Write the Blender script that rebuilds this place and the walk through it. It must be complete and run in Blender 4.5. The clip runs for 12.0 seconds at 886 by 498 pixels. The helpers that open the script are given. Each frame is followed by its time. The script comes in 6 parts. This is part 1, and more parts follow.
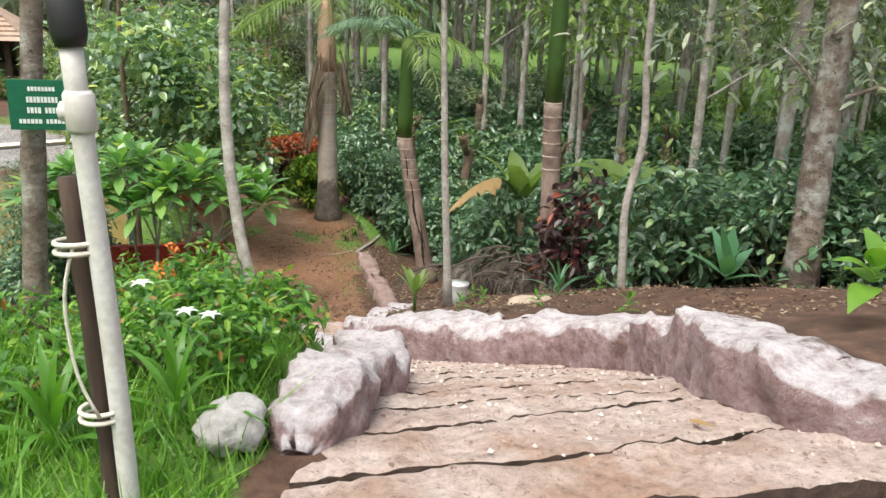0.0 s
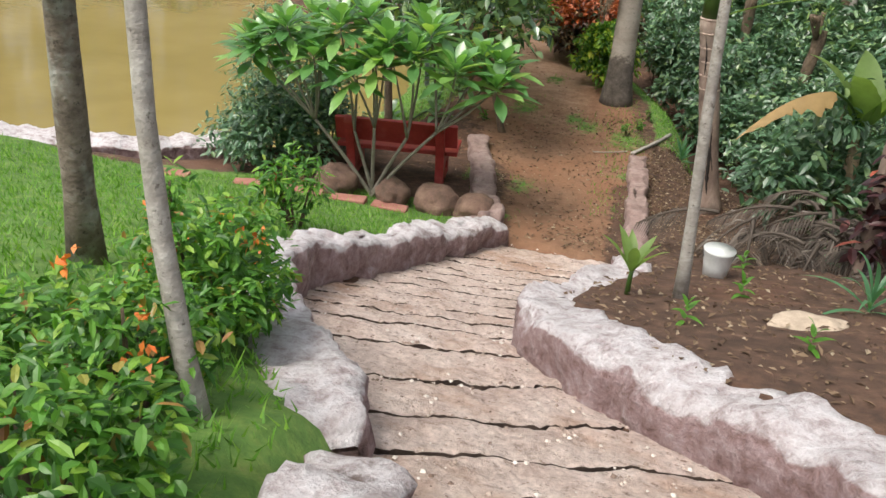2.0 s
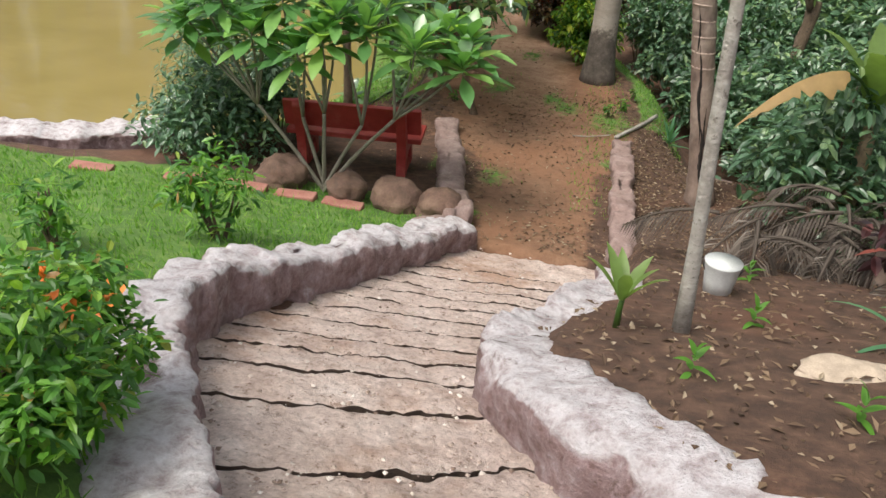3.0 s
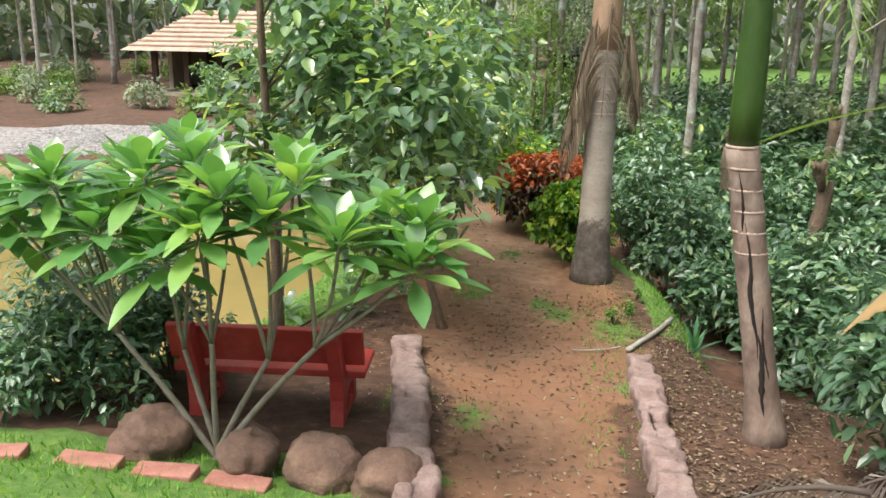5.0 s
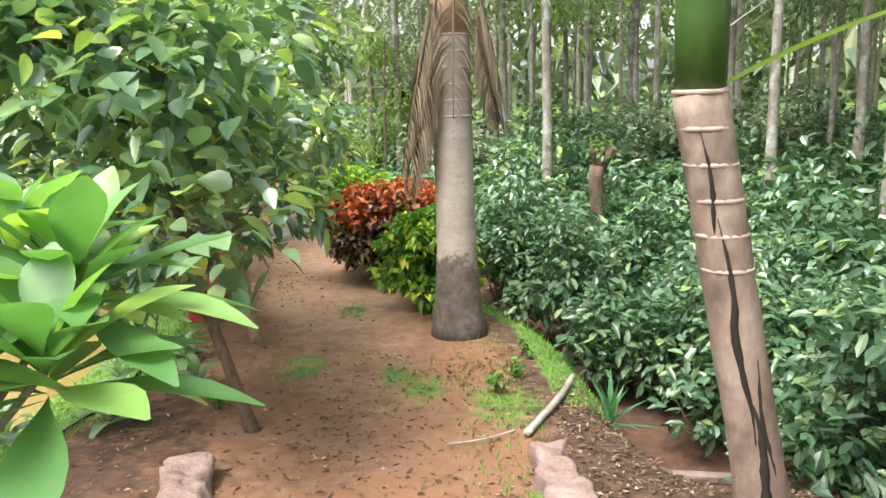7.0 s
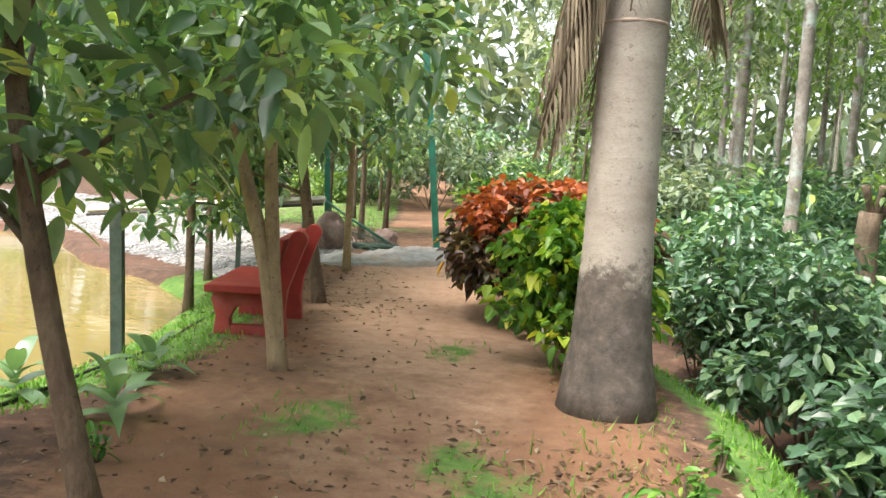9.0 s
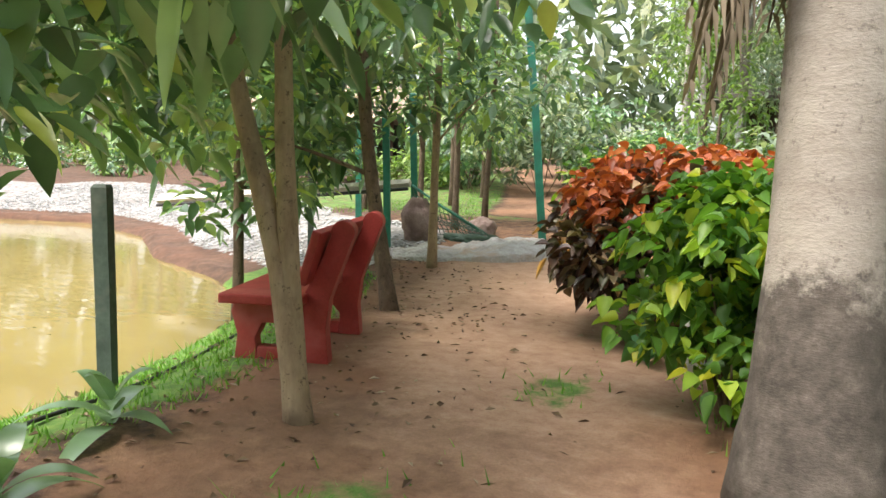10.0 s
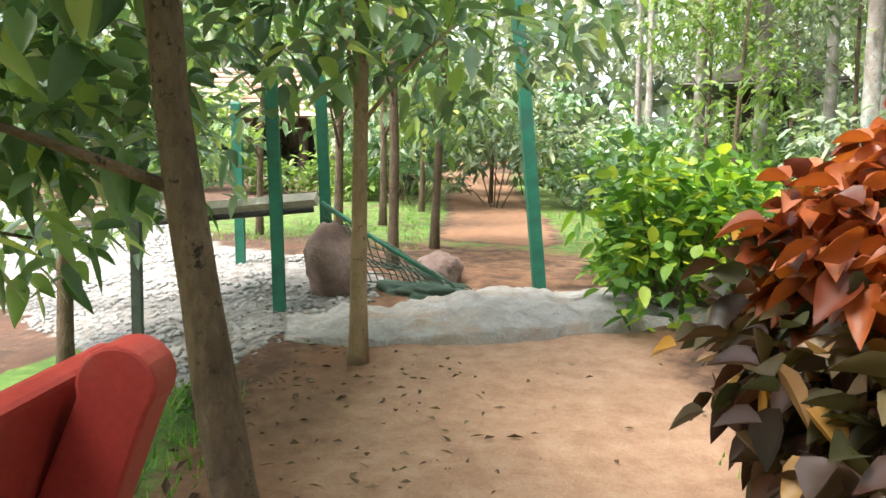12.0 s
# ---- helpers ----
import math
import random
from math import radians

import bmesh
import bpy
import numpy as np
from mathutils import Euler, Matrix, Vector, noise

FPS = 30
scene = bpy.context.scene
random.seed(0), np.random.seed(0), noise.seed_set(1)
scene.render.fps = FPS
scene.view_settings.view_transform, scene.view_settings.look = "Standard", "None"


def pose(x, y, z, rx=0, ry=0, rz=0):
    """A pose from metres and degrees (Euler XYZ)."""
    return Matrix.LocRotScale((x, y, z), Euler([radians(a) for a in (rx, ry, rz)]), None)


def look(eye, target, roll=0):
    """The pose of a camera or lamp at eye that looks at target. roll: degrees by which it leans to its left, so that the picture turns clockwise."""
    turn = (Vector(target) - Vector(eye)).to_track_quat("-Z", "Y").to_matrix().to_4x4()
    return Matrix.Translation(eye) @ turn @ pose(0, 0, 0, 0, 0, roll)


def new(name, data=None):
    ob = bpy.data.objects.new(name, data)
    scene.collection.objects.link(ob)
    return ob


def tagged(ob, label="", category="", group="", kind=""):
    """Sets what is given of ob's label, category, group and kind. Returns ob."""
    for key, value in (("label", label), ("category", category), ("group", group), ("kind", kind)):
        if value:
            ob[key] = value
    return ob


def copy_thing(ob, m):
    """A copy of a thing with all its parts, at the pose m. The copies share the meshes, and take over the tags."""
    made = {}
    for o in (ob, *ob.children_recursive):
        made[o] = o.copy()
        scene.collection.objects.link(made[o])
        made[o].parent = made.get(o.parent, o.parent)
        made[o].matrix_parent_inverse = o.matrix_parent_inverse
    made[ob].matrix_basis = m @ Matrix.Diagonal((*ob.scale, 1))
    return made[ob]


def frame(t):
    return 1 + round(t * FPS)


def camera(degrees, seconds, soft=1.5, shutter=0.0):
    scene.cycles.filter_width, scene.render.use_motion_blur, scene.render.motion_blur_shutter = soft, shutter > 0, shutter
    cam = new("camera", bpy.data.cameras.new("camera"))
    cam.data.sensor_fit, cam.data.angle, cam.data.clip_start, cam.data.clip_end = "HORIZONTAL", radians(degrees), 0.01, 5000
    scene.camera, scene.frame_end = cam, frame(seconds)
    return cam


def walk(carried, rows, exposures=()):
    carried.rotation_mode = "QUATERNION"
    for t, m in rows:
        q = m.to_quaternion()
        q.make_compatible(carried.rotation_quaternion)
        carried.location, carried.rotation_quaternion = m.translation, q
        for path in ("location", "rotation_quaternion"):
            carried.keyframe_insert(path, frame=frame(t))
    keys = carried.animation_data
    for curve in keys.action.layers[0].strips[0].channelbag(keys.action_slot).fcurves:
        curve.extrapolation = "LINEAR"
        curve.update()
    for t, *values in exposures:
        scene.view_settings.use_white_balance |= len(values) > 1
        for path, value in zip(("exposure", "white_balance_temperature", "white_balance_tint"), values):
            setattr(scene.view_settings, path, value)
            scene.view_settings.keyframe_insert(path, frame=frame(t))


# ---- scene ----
cam = camera(58.4, 12.0)
PATH = [
    (0, (-0.925, 1.054, 4.561), (-0.774, 2.963, 3.983), 2.4),
    (0.5, (-0.407, 1.681, 4.693), (-0.615, 3.564, 4.052), 1.9),
    (1, (-0.088, 2.346, 4.620), (-0.556, 4.144, 3.877), 3.5),
    (1.5, (-0.093, 3.009, 4.495), (-0.666, 4.714, 3.621), 3.4),
    (2, (-0.243, 3.633, 4.451), (-0.830, 5.295, 3.505), 3.2),
    (2.5, (-0.383, 4.122, 4.426), (-0.928, 5.758, 3.412), 2.4),
    (3, (-0.431, 4.718, 4.189), (-0.959, 6.369, 3.192), 3.5),
    (3.5, (-0.496, 5.528, 3.890), (-1.081, 7.231, 3.021), 0.6),
    (5.5, (-1.283, 7.772, 3.162), (-1.793, 9.650, 2.703), -0.0),
    (6, (-1.460, 8.429, 2.957), (-1.801, 10.351, 2.520), -0.9),
    (6.5, (-1.454, 9.141, 2.849), (-1.641, 11.085, 2.419), -1.6),
    (8.5, (-1.167, 12.585, 1.512), (-1.746, 14.492, 1.343), 1.1),
    (9, (-1.342, 13.412, 1.389), (-2.088, 15.258, 1.206), 3.3),
    (9.5, (-1.611, 14.264, 1.316), (-2.466, 16.054, 1.056), 1.4),
    (10, (-1.943, 15.132, 1.259), (-2.942, 16.850, 1.035), 2.0),
    (10.5, (-2.386, 16.010, 1.212), (-3.400, 17.723, 1.020), 2.1),
    (11, (-2.916, 16.957, 1.219), (-3.867, 18.709, 1.067), 1.9),
    (11.5, (-3.539, 17.843, 1.243), (-4.420, 19.634, 1.119), 1.8),
    (12, (-4.074, 18.675, 1.196), (-4.909, 20.481, 0.993), 1.1),
]
walk(cam, [(t, look(eye, target, roll)) for t, eye, target, roll in PATH],
     [(0, 1.2), (1.5, 1.15), (2.5, 1.05), (3.5, 1.1), (5.5, 1.68), (8.5, 2.2), (9.5, 2.12), (10, 2.08), (10.5, 2.25), (11, 2.38), (12, 2.42)])

# ---- world and sun ----
world = bpy.data.worlds.new("sky")
scene.world = world
world.use_nodes = True
wn, wl = world.node_tree.nodes, world.node_tree.links
SUN_EL, SUN_AZ = 62.0, 215.0
sky = wn.new("ShaderNodeTexSky")
sky.sky_type, sky.sun_disc = "NISHITA", False
sky.sun_elevation, sky.sun_rotation = radians(SUN_EL), radians(SUN_AZ)
sky.dust_density, sky.ozone_density = 4.0, 0.6
haze = wn.new("ShaderNodeHueSaturation")
haze.inputs["Saturation"].default_value = 0.35
wl.new(sky.outputs[0], haze.inputs["Color"])
wl.new(haze.outputs[0], wn["Background"].inputs["Color"])
wn["Background"].inputs["Strength"].default_value = 0.135
sun = new("sun", bpy.data.lights.new("sun", "SUN"))
sun.data.energy, sun.data.angle, sun.data.color = 1.3, radians(24), (1.0, 0.955, 0.81)
sa, se = radians(SUN_AZ), radians(SUN_EL)
sun_way = Vector((math.sin(sa) * math.cos(se), math.cos(sa) * math.cos(se), math.sin(se)))
sun.matrix_world = look(sun_way * 50, (0, 0, 0))


# ---- materials ----
def nodes_of(name):
    m = bpy.data.materials.new(name)
    m.use_nodes = True
    return m, m.node_tree.nodes, m.node_tree.links, m.node_tree.nodes["Principled BSDF"]


def ramp_node(n, l, fac, stops):
    r = n.new("ShaderNodeValToRGB")
    while len(r.color_ramp.elements) < len(stops):
        r.color_ramp.elements.new(0.5)
    for e, (p, c) in zip(r.color_ramp.elements, stops):
        e.position, e.color = p, (*c, 1)
    l.new(fac, r.inputs[0])
    return r.outputs[0]


def noise_node(n, l, scale, detail=6, rough=0.6, stretch=None):
    t = n.new("ShaderNodeTexNoise")
    t.inputs["Scale"].default_value, t.inputs["Detail"].default_value, t.inputs["Roughness"].default_value = scale, detail, rough
    co = n.new("ShaderNodeTexCoord")
    if stretch:
        mp = n.new("ShaderNodeMapping")
        mp.inputs["Scale"].default_value = stretch
        l.new(co.outputs["Object"], mp.inputs[0])
        l.new(mp.outputs[0], t.inputs["Vector"])
    else:
        l.new(co.outputs["Object"], t.inputs["Vector"])
    return t.outputs["Fac"]


def mixed(n, l, fac, a, b, mode="MIX"):
    m = n.new("ShaderNodeMix")
    m.data_type, m.blend_type = "RGBA", mode
    for sock, v in ((m.inputs[0], fac), (m.inputs[6], a), (m.inputs[7], b)):
        if isinstance(v, (int, float)):
            sock.default_value = v
        elif isinstance(v, tuple):
            sock.default_value = (*v, 1)
        else:
            l.new(v, sock)
    return m.outputs[2]


def bump_of(n, l, p, height, strength, dist):
    b = n.new("ShaderNodeBump")
    b.inputs["Strength"].default_value, b.inputs["Distance"].default_value = strength, dist
    l.new(height, b.inputs["Height"])
    l.new(b.outputs[0], p.inputs["Normal"])


def rough_mat(name, stops, scale=6.0, fine=60.0, rough=0.9, bump=0.6, dist=0.02, stain=None, stretch=None, metal=0.0, speck=None):
    m, n, l, p = nodes_of(name)
    big, small = noise_node(n, l, scale, 8, 0.65, stretch), noise_node(n, l, fine, 5, 0.6, stretch)
    c = ramp_node(n, l, big, stops)
    c = mixed(n, l, 0.35, c, ramp_node(n, l, small, [(0.3, (0.35, 0.35, 0.35)), (0.7, (1, 1, 1))]), "MULTIPLY")
    if stain:
        s = noise_node(n, l, scale * 0.35, 4, 0.7)
        c = mixed(n, l, ramp_node(n, l, s, [(0.5, (0, 0, 0)), (0.68, (1, 1, 1))]), c, stain)
    if speck:
        c = mixed(n, l, ramp_node(n, l, noise_node(n, l, fine * 0.45, 4, 0.8), [(0.34, (1, 1, 1)), (0.42, (0, 0, 0))]), c, speck)
    l.new(c, p.inputs["Base Color"])
    p.inputs["Roughness"].default_value, p.inputs["Metallic"].default_value = rough, metal
    add = n.new("ShaderNodeMath")
    add.operation = "MULTIPLY_ADD"
    l.new(small, add.inputs[0])
    add.inputs[1].default_value = 0.4
    l.new(big, add.inputs[2])
    bump_of(n, l, p, add.outputs[0], bump, dist)
    return m


def leaf_mat(name, stops, rough=0.45, through_part=0.3, glow=1.6, shine=0.5):
    m, n, l, p = nodes_of(name)
    g = n.new("ShaderNodeNewGeometry")
    c = ramp_node(n, l, g.outputs["Random Per Island"], stops)
    v = noise_node(n, l, 9.0, 3)
    c = mixed(n, l, 0.35, c, ramp_node(n, l, v, [(0.3, (0.5, 0.5, 0.5)), (0.7, (1, 1, 1))]), "MULTIPLY")
    l.new(c, p.inputs["Base Color"])
    p.inputs["Roughness"].default_value = rough
    p.inputs["Specular IOR Level"].default_value = shine
    t = n.new("ShaderNodeBsdfTranslucent")
    l.new(mixed(n, l, 1.0, c, (glow, glow * 1.05, glow * 0.52), "MULTIPLY"), t.inputs["Color"])
    mx = n.new("ShaderNodeMixShader")
    mx.inputs[0].default_value = through_part
    l.new(p.outputs[0], mx.inputs[1])
    l.new(t.outputs[0], mx.inputs[2])
    l.new(mx.outputs[0], n["Material Output"].inputs["Surface"])
    return m


def plain_mat(name, col, rough=0.5, metal=0.0, vary=0.25, scale=14.0):
    lo, hi = tuple(v * (1 - vary) for v in col), tuple(min(1, v * (1 + vary)) for v in col)
    return rough_mat(name, [(0.3, lo), (0.7, hi)], scale, scale * 9, rough, 0.25, 0.005, metal=metal)


M_CONCRETE = rough_mat("worn_concrete", [(0.25, (0.34, 0.245, 0.205)), (0.45, (0.52, 0.41, 0.355)), (0.6, (0.59, 0.485, 0.43)), (0.8, (0.73, 0.635, 0.585))], 4.0, 48, 0.93, 1.0, 0.045, (0.351, 0.228, 0.165), speck=(0.211, 0.138, 0.104))
n_, l_ = M_CONCRETE.node_tree.nodes, M_CONCRETE.node_tree.links
p_ = n_["Principled BSDF"]
chip_ = noise_node(n_, l_, 17.0, 10, 0.78)
old_ = p_.inputs["Base Color"].links[0].from_socket
old_ = mixed(n_, l_, 0.8, old_, ramp_node(n_, l_, chip_, [(0.34, (0.50, 0.45, 0.42)), (0.41, (1.02, 0.99, 0.98)), (0.5, (1.32, 1.31, 1.33)), (0.62, (1.55, 1.58, 1.62))]), "MULTIPLY")
l_.new(mixed(n_, l_, ramp_node(n_, l_, noise_node(n_, l_, 1.3, 8, 0.7), [(0.55, (0, 0, 0)), (0.72, (0.3, 0.3, 0.3))]), old_, (0.40, 0.29, 0.23)), p_.inputs["Base Color"])
bump_of(n_, l_, p_, chip_, 1.0, 0.035)
M_KERB, n_, l_, p_ = nodes_of("limewashed_rubble")
big_, mid_, fin_ = noise_node(n_, l_, 3.0, 8, 0.65), noise_node(n_, l_, 11.0, 8, 0.7), noise_node(n_, l_, 45.0, 5, 0.7)
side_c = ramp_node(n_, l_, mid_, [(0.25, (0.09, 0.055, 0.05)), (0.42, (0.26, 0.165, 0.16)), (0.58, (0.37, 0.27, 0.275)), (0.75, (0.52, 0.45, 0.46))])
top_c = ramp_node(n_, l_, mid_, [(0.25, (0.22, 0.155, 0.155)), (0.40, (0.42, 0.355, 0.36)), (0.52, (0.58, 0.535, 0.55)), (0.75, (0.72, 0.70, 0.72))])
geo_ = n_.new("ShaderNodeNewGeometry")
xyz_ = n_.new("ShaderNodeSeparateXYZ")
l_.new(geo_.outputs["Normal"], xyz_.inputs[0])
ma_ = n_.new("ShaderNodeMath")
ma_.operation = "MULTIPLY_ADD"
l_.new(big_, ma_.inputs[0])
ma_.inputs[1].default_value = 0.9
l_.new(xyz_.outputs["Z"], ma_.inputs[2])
# Colour follows slope: upward faces take the pale ramp, steep faces the darker pink.
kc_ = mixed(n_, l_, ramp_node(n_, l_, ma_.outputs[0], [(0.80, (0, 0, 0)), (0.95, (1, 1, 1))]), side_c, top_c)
kc_ = mixed(n_, l_, ramp_node(n_, l_, noise_node(n_, l_, 2.1, 7, 0.75), [(0.58, (0, 0, 0)), (0.66, (0.85, 0.85, 0.85))]), kc_, (0.115, 0.07, 0.055))
kc_ = mixed(n_, l_, 0.30, kc_, ramp_node(n_, l_, fin_, [(0.3, (0.35, 0.35, 0.35)), (0.65, (1, 1, 1))]), "MULTIPLY")
l_.new(kc_, p_.inputs["Base Color"])
p_.inputs["Roughness"].default_value = 0.95
hk_ = n_.new("ShaderNodeMath")
hk_.operation = "MULTIPLY_ADD"
l_.new(fin_, hk_.inputs[0])
hk_.inputs[1].default_value = 0.16
l_.new(mid_, hk_.inputs[2])
bump_of(n_, l_, p_, hk_.outputs[0], 1.0, 0.05)
M_LIP = rough_mat("dusty_grey_concrete", [(0.25, (0.24, 0.21, 0.19)), (0.5, (0.40, 0.38, 0.37)), (0.8, (0.55, 0.54, 0.54))], 6.0, 40, 0.95, 1.0, 0.04, (0.36, 0.27, 0.20))
M_GRIT = leaf_mat("concrete_crumbs", [(0.0, (0.17, 0.11, 0.085)), (0.5, (0.46, 0.37, 0.32)), (1.0, (0.70, 0.64, 0.59))], 0.9, 0.0)
M_PINK = rough_mat("pinkish_mortar", [(0.25, (0.16, 0.10, 0.09)), (0.5, (0.29, 0.20, 0.18)), (0.8, (0.42, 0.33, 0.31))], 5.0, 45, 0.95, 1.0, 0.03)
M_BOULDER = rough_mat("brown_boulder", [(0.25, (0.07, 0.045, 0.035)), (0.5, (0.17, 0.10, 0.075)), (0.8, (0.28, 0.18, 0.13))], 4.0, 40, 0.9, 0.9, 0.03)
M_WHITEROCK = rough_mat("white_rock", [(0.3, (0.315, 0.296, 0.276)), (0.7, (0.552, 0.542, 0.533))], 5.0, 40, 0.9, 0.8, 0.02)
M_PEBBLE = rough_mat("white_pebble", [(0.3, (0.20, 0.19, 0.18)), (0.7, (0.45, 0.45, 0.46))], 9.0, 60, 0.85, 0.4, 0.01)
M_RED = rough_mat("red_painted_concrete", [(0.3, (0.30, 0.027, 0.023)), (0.7, (0.44, 0.052, 0.043))], 5.0, 70, 0.55, 0.35, 0.006, (0.40, 0.095, 0.080))
M_BARK_PALM = rough_mat("royal_palm_bark", [(0.25, (0.24, 0.195, 0.165)), (0.5, (0.36, 0.31, 0.27)), (0.8, (0.46, 0.41, 0.36))], 2.2, 50, 0.92, 0.6, 0.012, (0.20, 0.165, 0.145), (1, 1, 2.5), speck=(0.20, 0.17, 0.15))
n_, l_ = M_BARK_PALM.node_tree.nodes, M_BARK_PALM.node_tree.links
p_ = n_["Principled BSDF"]
co_ = n_.new("ShaderNodeTexCoord")
xyz_ = n_.new("ShaderNodeSeparateXYZ")
l_.new(co_.outputs["Object"], xyz_.inputs[0])
ma_ = n_.new("ShaderNodeMath")
ma_.operation = "MULTIPLY_ADD"
l_.new(noise_node(n_, l_, 3.5, 8, 0.75), ma_.inputs[0])
ma_.inputs[1].default_value = 0.55
hi_ = n_.new("ShaderNodeMath")
hi_.operation = "MULTIPLY"
hi_.inputs[1].default_value = 0.45
l_.new(xyz_.outputs["Z"], hi_.inputs[0])
l_.new(hi_.outputs[0], ma_.inputs[2])
foot_ = ramp_node(n_, l_, noise_node(n_, l_, 9.0, 8, 0.75), [(0.36, (0.05, 0.040, 0.034)), (0.55, (0.10, 0.082, 0.070)), (0.68, (0.16, 0.13, 0.11)), (0.80, (0.30, 0.26, 0.23))])
old_ = p_.inputs["Base Color"].links[0].from_socket
l_.new(mixed(n_, l_, ramp_node(n_, l_, ma_.outputs[0], [(0.63, (1, 1, 1)), (0.70, (0, 0, 0))]), old_, foot_), p_.inputs["Base Color"])
M_BARK_ARECA = rough_mat("areca_bark", [(0.25, (0.10, 0.065, 0.05)), (0.5, (0.26, 0.185, 0.15)), (0.8, (0.46, 0.37, 0.31))], 3.0, 40, 0.9, 0.8, 0.015, (0.055, 0.035, 0.03), (1, 1, 0.5))
M_SHAFT = rough_mat("green_crownshaft", [(0.3, (0.03, 0.075, 0.012)), (0.7, (0.07, 0.14, 0.025))], 3.0, 40, 0.4, 0.15, 0.004, None, (1, 1, 0.3))
M_SHAFT_PINK = rough_mat("pinkish_shaft", [(0.3, (0.34, 0.20, 0.13)), (0.7, (0.50, 0.34, 0.24))], 3.0, 40, 0.6, 0.25, 0.006, None, (1, 1, 0.3))
M_RING = plain_mat("pale_leaf_scar", (0.44, 0.33, 0.275), 0.85)
M_BARK = rough_mat("brown_bark", [(0.25, (0.055, 0.038, 0.026)), (0.5, (0.15, 0.105, 0.07)), (0.8, (0.27, 0.20, 0.145))], 5.0, 40, 0.92, 1.0, 0.03, None, (1, 1, 0.45), speck=(0.03, 0.022, 0.016))
M_BARK_TAN = rough_mat("tan_bark", [(0.25, (0.208, 0.143, 0.085)), (0.5, (0.390, 0.286, 0.182)), (0.8, (0.572, 0.455, 0.312))], 5.0, 50, 0.9, 0.7, 0.01, (0.156, 0.111, 0.072), (1, 1, 0.3), speck=(0.13, 0.09, 0.06))
M_BARK_PALE = rough_mat("pale_bark", [(0.3, (0.26, 0.23, 0.20)), (0.6, (0.44, 0.41, 0.37)), (0.8, (0.60, 0.58, 0.55))], 7.0, 45, 0.9, 1.0, 0.018, (0.20, 0.17, 0.15), (1, 1, 1.6), speck=(0.13, 0.11, 0.09))
M_BARK_GREY = rough_mat("grey_brown_bark", [(0.25, (0.125, 0.106, 0.094)), (0.5, (0.275, 0.237, 0.206)), (0.8, (0.450, 0.400, 0.362))], 5.0, 42, 0.92, 1.0, 0.022, (0.42, 0.500, 0.475), (1, 1, 0.7), speck=(0.09, 0.075, 0.065))
M_BARK_LICHEN = rough_mat("brown_bark_with_lichen", [(0.25, (0.055, 0.042, 0.034)), (0.45, (0.15, 0.115, 0.09)), (0.6, (0.24, 0.195, 0.16)), (0.8, (0.42, 0.38, 0.34))], 6.0, 40, 0.92, 1.0, 0.03, (0.40, 0.42, 0.39), (1, 1, 1.4), speck=(0.05, 0.04, 0.03))
M_STEM_PLUM = rough_mat("grey_green_stem", [(0.3, (0.150, 0.128, 0.094)), (0.7, (0.270, 0.247, 0.203))], 8.0, 60, 0.8, 0.4, 0.006)
M_WOOD = rough_mat("dark_weathered_wood", [(0.3, (0.035, 0.022, 0.016)), (0.7, (0.11, 0.07, 0.05))], 8.0, 60, 0.9, 0.6, 0.008, None, (1, 1, 0.2))
M_PVC = rough_mat("grey_white_pipe", [(0.3, (0.52, 0.50, 0.47)), (0.7, (0.74, 0.73, 0.71))], 5.0, 50, 0.5, 0.1, 0.003, (0.40, 0.36, 0.31))
M_BLACK = plain_mat("black_plastic", (0.02, 0.02, 0.022), 0.5)
M_ROPE = plain_mat("pale_rope", (0.62, 0.58, 0.50), 0.9, scale=60)
M_SIGN = plain_mat("green_sign_paint", (0.006, 0.115, 0.062), 0.45, vary=0.15)
M_SIGNW = plain_mat("white_lettering", (0.75, 0.78, 0.76), 0.6, vary=0.05)
M_POSTG = rough_mat("green_painted_post", [(0.3, (0.01, 0.10, 0.07)), (0.7, (0.02, 0.20, 0.13))], 5.0, 50, 0.55, 0.3, 0.005, (0.03, 0.09, 0.065))
M_POSTD = rough_mat("faded_green_concrete", [(0.3, (0.045, 0.065, 0.055)), (0.7, (0.13, 0.17, 0.145))], 5.0, 50, 0.85, 0.6, 0.008, (0.20, 0.19, 0.17))
M_BUCKET = plain_mat("white_bucket_plastic", (0.66, 0.67, 0.66), 0.45, vary=0.1)
M_FLAT = plain_mat("pale_flat_stone", (0.44, 0.35, 0.27), 0.9)
M_TILE = rough_mat("clay_roof_tiles", [(0.3, (0.378, 0.252, 0.189)), (0.7, (0.560, 0.420, 0.336))], 2.0, 20, 0.9, 0.5, 0.02)
M_PLASTER = rough_mat("shaded_plaster", [(0.3, (0.30, 0.25, 0.20)), (0.7, (0.46, 0.40, 0.33))], 1.5, 20, 0.9, 0.3, 0.01)
M_OPENING_SHADE = plain_mat("opening_shade", (0.025, 0.022, 0.02), 0.4)
M_NET = plain_mat("grey_green_net", (0.10, 0.16, 0.13), 0.9, scale=40)
M_WIRE = plain_mat("black_hose", (0.025, 0.025, 0.025), 0.6)
# The grooves' shade is put into this dark colour, along with some dirt.
M_JOINT = rough_mat("dirt_and_shade_joint", [(0.3, (0.045, 0.03, 0.022)), (0.7, (0.12, 0.08, 0.06))], 14.0, 90, 0.95, 0.9, 0.02)
M_BRICK = rough_mat("worn_red_brick", [(0.3, (0.27, 0.10, 0.075)), (0.7, (0.42, 0.20, 0.16))], 8.0, 60, 0.9, 0.7, 0.01)
